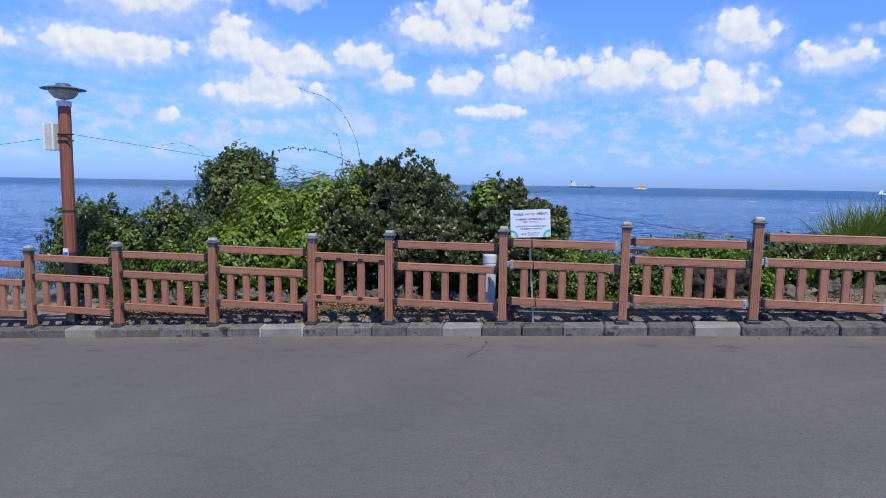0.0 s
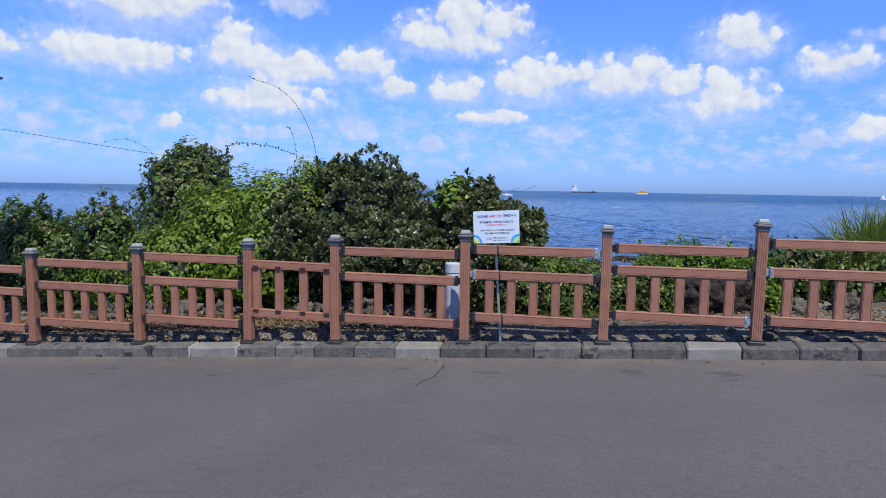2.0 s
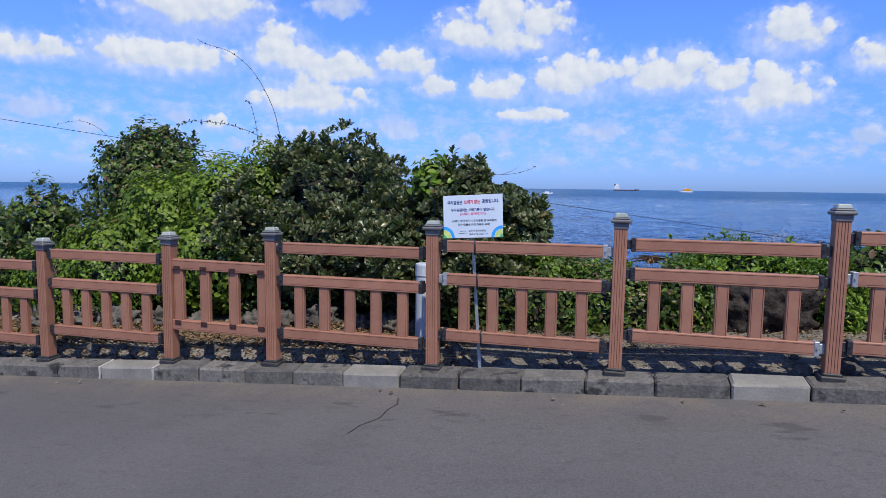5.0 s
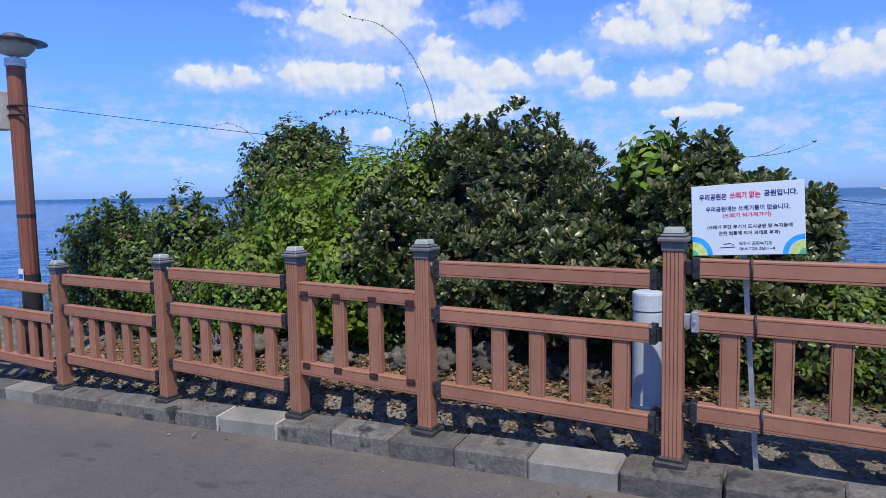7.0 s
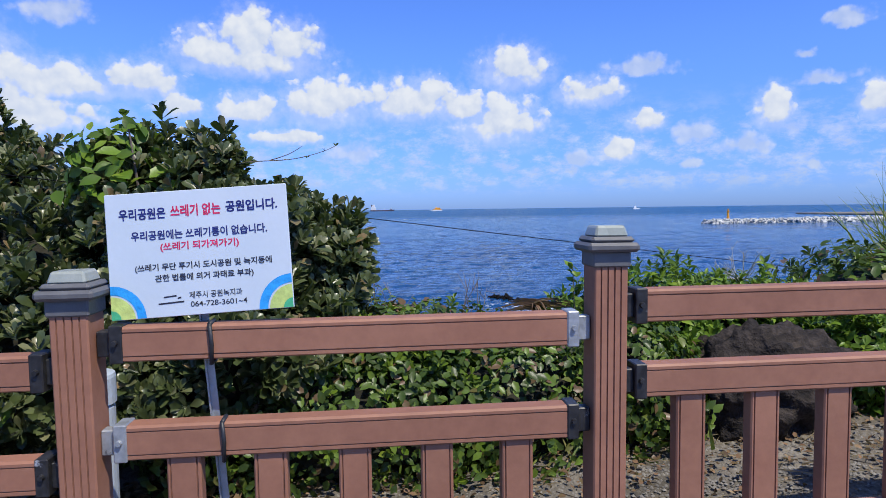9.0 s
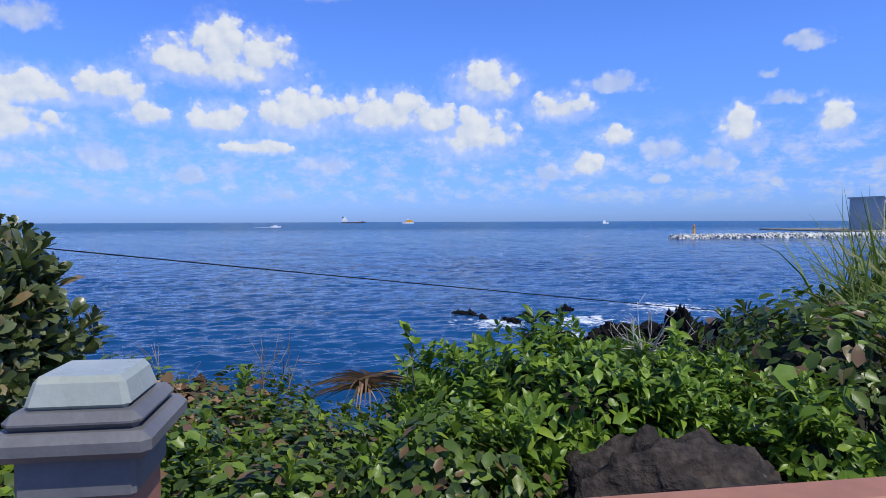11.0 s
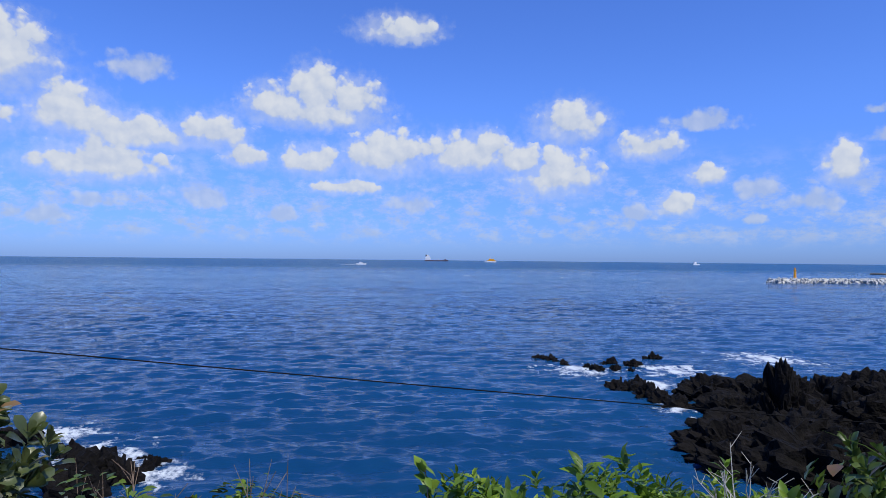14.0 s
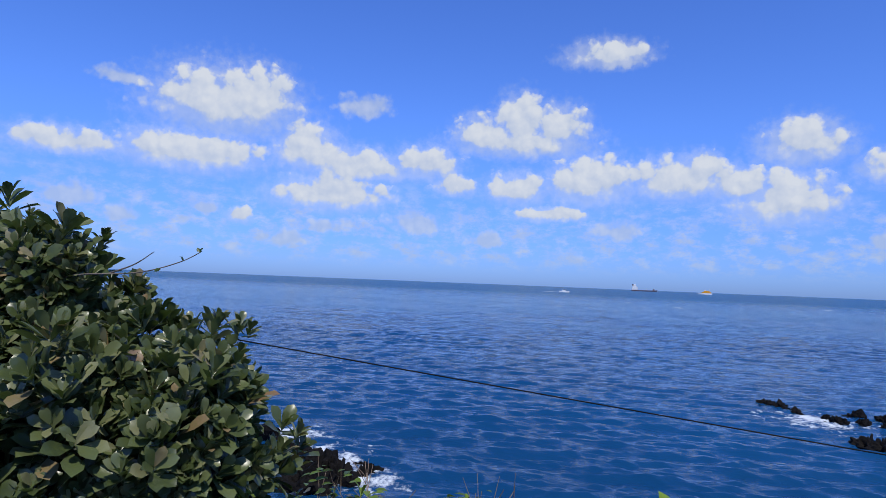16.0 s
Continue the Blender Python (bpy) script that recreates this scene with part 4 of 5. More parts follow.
def shell(rg, blobs, count, inner=0.72, outer=1.06, floor=-0.6, lumpy=0.28):
    """Points spread over the joint surface of ellipsoids, with outward directions; the surface is lumpy and some points lie deeper."""
    blobs = np.array(blobs, float)
    area = (blobs[:, 3] * blobs[:, 4] + blobs[:, 4] * blobs[:, 5] + blobs[:, 3] * blobs[:, 5])
    pick = rg.choice(len(blobs), count * 3, p=area / area.sum())
    d = unit(rg.normal(size=(count * 3, 3)))
    b = blobs[pick]
    q = np.sin(d[:, 0] * 5.1 + b[:, 0] * 3) * np.sin(d[:, 1] * 4.7 + b[:, 1] * 5) * np.sin(d[:, 2] * 5.3 + pick)
    q2 = np.sin(d[:, 0] * 11 + pick * 2.0) * np.sin(d[:, 2] * 12 + b[:, 0] * 9)
    rad = (1 + lumpy * q + 0.45 * lumpy * q2) * (outer - (outer - inner) * rg.random(count * 3) ** 2.2)
    rad += (rg.random(count * 3) < 0.06) * rg.uniform(0.02, 0.09, count * 3)
    p_ = b[:, :3] + d * b[:, 3:] * rad[:, None]
    out_ = unit(d / b[:, 3:])
    keep = p_[:, 2] > floor
    for i, e in enumerate(blobs):
        inside = (((p_ - e[:3]) / e[3:]) ** 2).sum(1) < 0.62
        keep &= ~(inside & (pick != i))
    p_, out_ = p_[keep][:count], out_[keep][:count]
    return p_, out_


def rosettes(rg, points, out_, per, size, spread=0.9):
    """Whorls of leaves at shoot tips: roots, ways, ups and sizes."""
    m_ = len(points)
    axis = unit(out_ * 0.75 + np.array((0, -0.1, 0.62)) + rg.normal(0, 0.33, (m_, 3)))
    u = unit(np.cross(axis, rg.normal(size=(m_, 3))))
    v = np.cross(axis, u)
    roots, ways, ups, sizes = [], [], [], []
    scale = rg.uniform(0.75, 1.2, m_)
    for i in range(per):
        ph = 2.4 * i + rg.uniform(0, 0.5, m_)
        tilt = spread * (0.45 + 0.75 * (i / per)) + rg.normal(0, 0.14, m_)
        side = u * np.cos(ph)[:, None] + v * np.sin(ph)[:, None]
        ways.append(axis * np.cos(tilt)[:, None] + side * np.sin(tilt)[:, None])
        ups.append(axis + side * -0.2)
        roots.append(points - axis * (0.05 * i / per * scale)[:, None])
        sizes.append(size * scale * (0.7 + 0.45 * i / per) * rg.uniform(0.8, 1.15, m_))
    return tuple(np.concatenate(q) for q in (roots, ways, ups, sizes))


def scattered(rg, points, out_, size, droop=0.4):
    """Single leaves lying on the surface like tiles, tips hanging outward and down."""
    m_ = len(points)
    side = unit(np.cross(out_, rg.normal(size=(m_, 3))))
    ways = unit(side + np.array((0, 0, -droop)) + out_ * 0.35)
    ups = unit(out_ + np.array((0, -0.1, 0.5)) + rg.normal(0, 0.35, (m_, 3)))
    return points, ways, ups, size * rg.uniform(0.6, 1.3, m_)


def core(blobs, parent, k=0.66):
    # near-black solid blobs stand in for shade inside the crown and block see-through
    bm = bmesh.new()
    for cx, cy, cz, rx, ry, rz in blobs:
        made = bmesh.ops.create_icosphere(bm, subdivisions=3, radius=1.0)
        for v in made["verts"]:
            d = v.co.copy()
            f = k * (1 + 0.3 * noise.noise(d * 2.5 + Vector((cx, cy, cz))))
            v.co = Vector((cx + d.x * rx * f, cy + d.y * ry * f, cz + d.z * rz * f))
    return part("twig_core", bm, M_CORE, parent, "added dark blobs standing for the crown's inner shade")


def stems(rg, blobs, foot, count, parent):
    """Trunk and limbs from the foot up into the crown."""
    bm = bmesh.new()
    for i in range(count):
        cx, cy, cz, rx, ry, rz = blobs[int(rg.integers(len(blobs)))]
        end = Vector((cx + rg.uniform(-0.7, 0.7) * rx, cy + rg.uniform(-0.9, 0.3) * ry, cz + rg.uniform(-0.2, 0.85) * rz))
        start = Vector((foot[0] + (end.x - foot[0]) * 0.35 + rg.uniform(-0.2, 0.2), foot[1] + (end.y - foot[1]) * 0.3 + rg.uniform(-0.12, 0.12), 0))
        start.z = land(start.x, start.y) - 0.04
        mid_ = start.lerp(end, 0.5) + Vector((rg.uniform(-0.12, 0.12), rg.uniform(-0.1, 0.1), 0.06))
        tube(bm, [start, start.lerp(mid_, 0.5) + Vector((0.02, -0.02, 0)), mid_, mid_.lerp(end, 0.55), end], rg.uniform(0.012, 0.026), 0.004, 6)
    return part("branch", bm, M_BARK, parent, "thin grey-brown stems")


def shrub(name, blobs, label, foot, whorls=0, per=9, size=0.085, w_mat=None, tiles=0, t_size=0.05, t_mat=None, seed=0, n_stems=14, floor=-0.6, inner=0.72, dense_core=True, group="seaside shrubs", spread=0.9, shoots=0.07, leaf=None):
    blobs = [(x, y, z + 0.0078 * x, rx, ry, rz) for x, y, z, rx, ry, rz in blobs]    # they follow the road's slope
    rg = np.random.default_rng(seed)
    t = thing(name, (foot[0], foot[1], land(foot[0], foot[1])), label, "shrub", group)
    holder = []
    if whorls:
        pts, out_ = shell(rg, blobs, whorls, inner, 1.08, floor)
        free = np.flatnonzero((out_[:, 2] > 0.1) & (rg.random(len(pts)) < shoots))
        grow = unit(out_[free] * 0.7 + np.array((0, 0, 0.8)) + rg.normal(0, 0.25, (len(free), 3))) * rg.uniform(0.05, 0.15, (len(free), 1))
        pts = np.concatenate([pts] + [pts[free] + grow * k for k in (0.4, 0.75, 1.1)])
        out_ = np.concatenate([out_] + [out_[free] * 0.4 + grow * 4] * 3)
        holder.append(leaves_mesh("foliage", LEAF_ROUND if leaf is None else leaf, *rosettes(rg, pts, out_, per, size, spread), w_mat, t))
    if tiles:
        pts, out_ = shell(rg, blobs, tiles, inner, 1.1, floor)
        holder.append(leaves_mesh("vine_foliage", LEAF_OVAL, *scattered(rg, pts, out_, t_size), t_mat, t))
    holder.append(stems(rg, blobs, foot, n_stems, t))
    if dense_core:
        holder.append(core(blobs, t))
    for o in holder:
        o.matrix_parent_inverse = Matrix.Translation(t.location).inverted()
    return t


B_MAIN = [(-1.95, 2.25, 1.15, 0.88, 0.98, 0.76), (-1.1, 1.85, 0.88, 0.62, 0.85, 0.5), (-2.6, 1.85, 0.95, 0.58, 0.75, 0.62), (-1.5, 1.35, 0.76, 0.9, 0.5, 0.42), (-0.75, 1.2, 0.68, 0.5, 0.45, 0.38),
          (-1.62, 2.7, 1.42, 0.32, 0.4, 0.44), (-2.25, 2.2, 1.66, 0.4, 0.45, 0.3), (-1.6, 2.66, 1.66, 0.16, 0.2, 0.15)]
shrub("shrub", B_MAIN, "large dark leathery-leaved evergreen shrub behind the fence", (-1.7, 1.9), 4700, 9, 0.08, M_PITTO, seed=1, n_stems=26, floor=0.28, shoots=0.02)
B_SIGN = [(-0.2, 1.6, 1.02, 0.44, 0.5, 0.54), (0.27, 1.55, 0.92, 0.4, 0.45, 0.46), (-0.42, 1.5, 1.46, 0.2, 0.2, 0.2), (-0.06, 1.55, 1.52, 0.15, 0.15, 0.17), (0.52, 1.5, 1.04, 0.2, 0.25, 0.23),
          (0.28, 1.5, 1.18, 0.17, 0.2, 0.16), (0.05, 1.15, 0.66, 0.52, 0.36, 0.36)]
shrub("shrub", B_SIGN, "dark evergreen shrub with upright leaf whorls behind the sign", (0.1, 1.6), 2900, 9, 0.08, M_PITTO, seed=2, n_stems=16, floor=0.3, shoots=0.0)
B_CLIMBER = [(-0.45, 1.42, 1.52, 0.2, 0.18, 0.24), (-0.3, 1.38, 1.3, 0.14, 0.14, 0.2)]
shrub("shrub", B_CLIMBER, "broad-leaved green creeper climbing over the dark shrub", (-0.4, 1.4), 0, 0, 0, None, 260, 0.085, M_HEDGE, seed=13, dense_core=False, n_stems=3)
B_VINE_TALL = [(-5.25, 3.0, 1.2, 0.72, 0.75, 0.9), (-5.1, 3.05, 1.8, 0.5, 0.5, 0.42), (-4.7, 2.8, 0.9, 0.6, 0.6, 0.7)]
shrub("shrub", B_VINE_TALL, "tall dark green shrub wrapped in climbing vine", (-5.2, 3.0), 900, 8, 0.085, M_PITTO, 11000, 0.068, M_MIDGREEN, seed=3, floor=0.1)
B_VINE = [(-3.9, 2.1, 0.9, 0.8, 0.75, 0.72), (-3.2, 2.05, 1.15, 0.55, 0.65, 0.58), (-4.45, 1.65, 0.55, 0.75, 0.55, 0.45), (-3.05, 1.35, 0.55, 0.5, 0.4, 0.5)]
shrub("shrub", B_VINE, "mound of bright yellow-green climbing vine", (-3.7, 2.0), 0, 0, 0, None, 17000, 0.07, M_VINE, seed=4, floor=0.05)
B_LEFT = [(-7.55, 1.8, 0.5, 0.5, 0.5, 0.72), (-7.0, 1.75, 0.5, 0.72, 0.55, 0.68), (-5.75, 1.75, 0.6, 0.42, 0.45, 0.72), (-6.35, 1.6, 0.4, 0.6, 0.5, 0.62), (-4.95, 1.8, 0.45, 0.5, 0.45, 0.55)]
shrub("shrub", B_LEFT, "low dark green shrub beside the lamp post", (-6.4, 1.7), 1100, 8, 0.08, M_IVY, 13000, 0.066, M_MIDGREEN, seed=5, floor=-0.35)
B_LOWFILL = [(-5.0, 1.35, 0.22, 0.75, 0.35, 0.42), (-4.3, 1.2, 0.35, 0.5, 0.3, 0.35)]
shrub("shrub", B_LOWFILL, "low straggly green plants among dry stems", (-4.7, 1.3), 0, 0, 0, None, 5000, 0.05, M_HEDGE, seed=6, floor=-0.25)
B_CREEP = [(-2.62, 2.0, 1.72, 0.26, 0.28, 0.26), (-2.5, 1.6, 1.4, 0.24, 0.24, 0.26)]
shrub("shrub", B_CREEP, "patch of bright vine climbing over the dark shrub", (-2.6, 1.9), 0, 0, 0, None, 1500, 0.05, M_VINE, seed=12, dense_core=False, n_stems=5)
B_UNDER = [(-2.6, 1.75, 0.12, 0.7, 0.4, 0.36), (-1.5, 1.85, 0.28, 0.8, 0.4, 0.32), (-3.5, 1.75, 0.05, 0.65, 0.4, 0.42), (-0.5, 1.75, 0.34, 0.6, 0.35, 0.3), (-4.6, 1.9, 0.0, 0.7, 0.4, 0.45)]
shrub("shrub", B_UNDER, "shaded dark undergrowth beneath the tall shrubs", (-2.2, 1.8), 0, 0, 0, None, 8000, 0.06, M_IVY, seed=14, floor=-0.3)
B_SKIRT = [(0.65, 1.1, 0.36, 0.6, 0.28, 0.36), (1.35, 1.14, 0.36, 0.55, 0.3, 0.34), (1.95, 1.12, 0.42, 0.3, 0.28, 0.36), (0.7, 1.4, 0.42, 0.58, 0.42, 0.42), (1.3, 1.62, 0.32, 0.6, 0.5, 0.36), (0.2, 1.25, 0.35, 0.5, 0.35, 0.4), (1.0, 2.2, 0.25, 0.7, 0.5, 0.42)]
shrub("shrub", B_SKIRT, "low tangle of dark ivy with brighter shoots", (0.8, 1.5), 500, 5, 0.06, M_VINE, 19000, 0.047, M_MIDGREEN, seed=7, floor=0.02)
B_BRIGHT = [(0.78, 1.3, 0.62, 0.26, 0.28, 0.18), (1.15, 1.5, 0.5, 0.35, 0.3, 0.16), (0.55, 1.25, 0.6, 0.2, 0.22, 0.25)]
shrub("shrub", B_BRIGHT, "bright green young shoots over the ivy", (0.9, 1.55), 700, 6, 0.07, M_VINE, 700, 0.06, M_VINE, seed=8, dense_core=False, n_stems=6, leaf=LEAF_LANCE, spread=1.2, shoots=0.02)
B_HEDGE = [(2.46, 1.64, 0.6, 0.4, 0.36, 0.32), (2.92, 1.66, 0.54, 0.42, 0.36, 0.3), (2.1, 1.6, 0.48, 0.24, 0.32, 0.32), (2.2, 2.0, 0.42, 0.4, 0.4, 0.34), (3.0, 2.05, 0.4, 0.5, 0.4, 0.34), (2.0, 1.3, 0.4, 0.3, 0.3, 0.34), (3.2, 1.2, 0.45, 0.2, 0.22, 0.3)]
shrub("shrub", B_HEDGE, "fresh green leafy bush growing over the boulder", (2.4, 2.1), 4200, 7, 0.07, M_HEDGE, 2500, 0.055, M_HEDGE, seed=9, floor=0.12, spread=1.35, shoots=0.03, leaf=LEAF_LANCE)
B_RIGHT = [(4.35, 2.05, 0.58, 0.75, 0.65, 0.44), (5.2, 1.95, 0.7, 0.75, 0.65, 0.5), (3.62, 1.72, 0.64, 0.42, 0.42, 0.38), (6.2, 2.0, 0.85, 0.8, 0.65, 0.6), (7.3, 2.0, 0.9, 0.8, 0.65, 0.6)]
shrub("shrub", B_RIGHT, "dark green thicket under tall grass", (5.0, 2.0), 500, 8, 0.075, M_IVY, 13000, 0.068, M_MIDGREEN, seed=10, floor=0.1)


# ---- sprigs, vines and dry twigs ----
def sprig(name, label, points, r0, mat, leaf_mat=None, leaf_size=0.03, every=3, seed=0, category="twig"):
    """A thin bent shoot, with small leaves along it."""
    pts = [Vector(q) for q in points]
    fine = []
    for i in range(len(pts) - 1):
        p0, p1, p2, p3 = pts[max(i - 1, 0)], pts[i], pts[i + 1], pts[min(i + 2, len(pts) - 1)]
        for k in range(6):
            u = k / 6
            fine.append(0.5 * ((2 * p1) + (p2 - p0) * u + (2 * p0 - 5 * p1 + 4 * p2 - p3) * u * u + (3 * p1 - p0 - 3 * p2 + p3) * u ** 3))
    fine.append(pts[-1])
    t = thing(name, pts[0], label, category)
    stem = part("stem", tube(bmesh.new(), fine, r0, r0 * 0.4, 5), mat, t)
    stem.matrix_parent_inverse = Matrix.Translation(t.location).inverted()
    if leaf_mat:
        rg = np.random.default_rng(seed)
        roots = np.array([q[:] for q in fine[3::every] for _ in range(2)])
        ways = rg.normal(size=roots.shape)
        ups = rg.normal(size=roots.shape) + np.array((0, -0.5, 1))
        o = leaves_mesh("foliage", LEAF_OVAL, roots, ways, ups, leaf_size * rg.uniform(0.6, 1.3, len(roots)), leaf_mat, t)
        o.matrix_parent_inverse = stem.matrix_parent_inverse
    return t


sprig("vine_shoot", "long arching vine shoot with tiny buds against the sky", [(-2.55, 2.12, 1.95), (-2.62, 2.05, 2.35), (-2.8, 1.95, 2.74), (-3.08, 1.9, 2.98), (-3.39, 1.89, 3.08), (-3.5, 1.88, 3.14)], 0.0045, M_BARK, M_IVY, 0.022, 2, 31)
sprig("vine_shoot", "short upright shoot above the shrub", [(-2.85, 2.1, 1.9), (-2.88, 2.1, 2.15), (-2.93, 2.08, 2.38), (-3.0, 2.08, 2.45)], 0.004, M_BARK, M_IVY, 0.03, 2, 32)
sprig("vine_shoot", "leafy vine shoot reaching along the cable", [(-2.75, 2.0, 2.0), (-3.0, 2.0, 2.1), (-3.3, 2.0, 2.17), (-3.7, 2.0, 2.2), (-3.9, 2.0, 2.16)], 0.004, M_BARK, M_IVY, 0.04, 1, 33)
sprig("vine_shoot", "wiry vine shoot leaning out of the tall shrub", [(-5.6, 2.9, 1.9), (-5.9, 2.85, 2.2), (-6.2, 2.8, 2.32), (-6.6, 2.8, 2.28)], 0.004, M_BARK, M_IVY, 0.03, 3, 34)
sprig("bare_twig", "grey bare twig sticking out sideways from the shrub", [(-0.1, 1.55, 1.52), (0.12, 1.5, 1.56), (0.35, 1.5, 1.575), (0.5, 1.5, 1.61), (0.58, 1.5, 1.645)], 0.003, M_BARK, M_IVY, 0.018, 4, 35)
sprig("bare_twig", "grey bare twig sticking out sideways from the shrub", [(0.25, 1.5, 1.57), (0.34, 1.5, 1.6), (0.41, 1.5, 1.64)], 0.003, M_BARK)
sprig("green_shoot", "upright fresh green shoot at the edge of the bush", [(1.93, 1.9, 0.55), (1.92, 1.9, 0.72), (1.91, 1.89, 0.9), (1.9, 1.88, 0.98)], 0.004, M_BARK, M_HEDGE, 0.05, 1, 36, "plant")


def twig_tuft(at, label, count, length, spread, mat, seed, lean=(0, 0, 1), r=0.0035):
    rg = random.Random(seed)
    t = thing("dry_twig", at, label, "twig", "dry twigs")
    bm = bmesh.new()
    for i in range(count):
        d = (Vector(lean) + Vector((rg.gauss(0, spread), rg.gauss(0, spread), rg.gauss(0, spread * 0.6)))).normalized()
        l = length * rg.uniform(0.5, 1.1)
        b_ = Vector((rg.gauss(0, 0.03), rg.gauss(0, 0.03), -0.03))
        k = Vector((rg.gauss(0, 0.12), rg.gauss(0, 0.12), rg.gauss(0, 0.08))) * l
        m_ = b_ + d * l * 0.5 + k
        e = b_ + d * l
        tube(bm, [b_, b_.lerp(m_, 0.5) + k * 0.2, m_, e], r, r * 0.35, 4)
        for _ in range(2):
            s = m_.lerp(e, rg.random())
            tube(bm, [s, s + (d + Vector((rg.gauss(0, 0.6), rg.gauss(0, 0.6), rg.gauss(0, 0.5)))).normalized() * l * 0.28], r * 0.5, r * 0.25, 4)
    part("stem", bm, mat, t)
    return t


twig_tuft((1.36, 2.1, 0.5), "dark bare upright twig at the cliff edge", 7, 0.42, 0.12, M_DRYTWIG, 41)
twig_tuft((0.78, 2.15, 0.52), "tangle of dry brown twigs", 14, 0.4, 0.55, M_DRYTWIG, 42)
twig_tuft((1.0, 2.25, 0.5), "tangle of dry brown twigs", 9, 0.3, 0.6, M_DRYTWIG, 43)
twig_tuft((2.82, 1.72, 0.92), "pale dead branch tips over the bush", 22, 0.22, 0.6, M_MORTAR, 44, (0.1, 0, 0.5), 0.0028)
twig_tuft((-4.0, 1.0, 0.5), "pale dry stems hanging over the bank", 12, 0.5, 0.6, M_DRYTWIG, 45)
twig_tuft((-4.9, 1.0, 0.4), "pale dry stems hanging over the bank", 12, 0.5, 0.7, M_DRYTWIG, 46)


def ribbons(name, starts, dirs, lengths, widths, bend, mat, label, category, seg=5, kind="stuff"):
    """Grass blades: tapering ribbons that bend over towards their tips."""
    m_ = len(starts)
    verts, faces = [], []
    dirs = unit(dirs)
    side = unit(np.cross(dirs, np.array((0.2, 1.0, 0.15))))
    flat_ = dirs.copy()
    flat_[:, 2] = 0
    flat_ = unit(flat_ + 1e-5)
    grid = []
    for k in range(seg + 1):
        u = k / seg
        c_ = starts + dirs * (lengths * u)[:, None] + flat_ * (bend * lengths * u * u)[:, None] - np.array((0, 0, 1.0)) * (bend * 0.55 * lengths * u ** 3)[:, None]
        wd = widths * (1 - u ** 2.2) + 0.0006
        grid.append(np.stack([c_ - side * wd[:, None] / 2, c_ + side * wd[:, None] / 2], 1))
    g = np.stack(grid, 1).reshape(m_, -1, 3)
    q = np.array([(2 * k, 2 * k + 1, 2 * k + 3, 2 * k + 2) for k in range(seg)])
    f = (np.arange(m_)[:, None, None] * (2 * (seg + 1)) + q[None]).reshape(-1, 4)
    me = quick_mesh(name, g.reshape(-1, 3), f)
    me.materials.append(mat)
    return tagged(new(name, me), label, category, kind=kind)


rg = np.random.default_rng(51)


def grass(count, x0, x1, y0, y1, z0, length, spread, seed, label="tall green seaside grass leaning in tufts", lean=0.15):
    rg = np.random.default_rng(seed)
    hubs = np.stack([rg.uniform(x0, x1, 26), rg.uniform(y0, y1, 26)], 1)
    h = hubs[rg.integers(26, size=count)]
    st_ = np.stack([h[:, 0] + rg.normal(0, 0.09, count), h[:, 1] + rg.normal(0, 0.09, count), np.full(count, z0) + 0.25 * (h[:, 0] - x0) / max(x1 - x0, 0.1)], 1)
    d = np.stack([rg.normal(lean, spread, count), rg.normal(-0.05, spread, count), np.ones(count)], 1)
    ribbons("grass", st_, d, length * rg.uniform(0.45, 1.15, count), rg.uniform(0.009, 0.02, count), rg.uniform(0.0, 0.6, count), M_GRASS, label, "grass")


grass(4600, 4.5, 5.9, 1.9, 2.6, 0.5, 1.0, 0.17, 52)
grass(700, 3.6, 4.5, 1.5, 2.0, 0.5, 0.55, 0.4, 53)
grass(700, 5.4, 7.0, 1.6, 2.3, 0.9, 0.7, 0.3, 54)
grass(140, -8.6, -7.4, 1.0, 1.5, -0.35, 0.75, 0.45, 55, "dark tuft of long grass by the fence")
grass(160, 0.3, 2.2, 0.85, 1.15, 0.05, 0.14, 0.5, 56, "short green grass at the foot of the bushes")
grass(110, 7.5, 10.5, 3.0, 4.5, -0.1, 0.8, 0.4, 57)


# broad leaves of creepers
def broad_leaf(at, way, up, size, mat=M_HEDGE):
    t = leaves_mesh("broad_leaf", np.array([(0, 0, 0), (0, .35, -.04), (0, .7, -.03), (0, 1, -.1), (-.42, .22, .05), (-.34, .65, .04), (.42, .22, .05), (.34, .65, .04)]),
                    np.array([at], float), np.array([way], float), np.array([up], float), np.array([size], float), mat, None)
    return tagged(t, "single broad heart-shaped creeper leaf", "leaf", "broad leaves")


for at, way, up, size in (((3.18, 1.38, 0.9), (0.2, -0.5, -0.75), (0, -0.9, 0.5), 0.11), ((3.3, 1.3, 0.72), (0.3, -0.4, -0.8), (0, -0.9, 0.4), 0.1), ((3.42, 1.4, 0.8), (0.5, -0.3, -0.8), (0, -0.9, 0.4), 0.12),
                          ((1.2, 0.98, 0.52), (0.1, -0.4, -0.8), (0, -0.9, 0.4), 0.11), ((1.32, 0.96, 0.46), (0.3, -0.3, -0.8), (0, -0.9, 0.4), 0.09), ((1.22, 0.96, 0.38), (-0.2, -0.3, -0.8), (0, -0.9, 0.4), 0.14),
                          ((-0.62, 0.75, 0.62), (0.1, -0.5, -0.6), (0, -0.8, 0.6), 0.09), ((-0.36, 1.25, 1.5), (0.5, -0.6, -0.2), (0, -0.6, 0.8), 0.1), ((-0.42, 1.25, 1.42), (0.2, -0.7, -0.5), (0, -0.6, 0.8), 0.1)):
    broad_leaf(at, way, up, size)

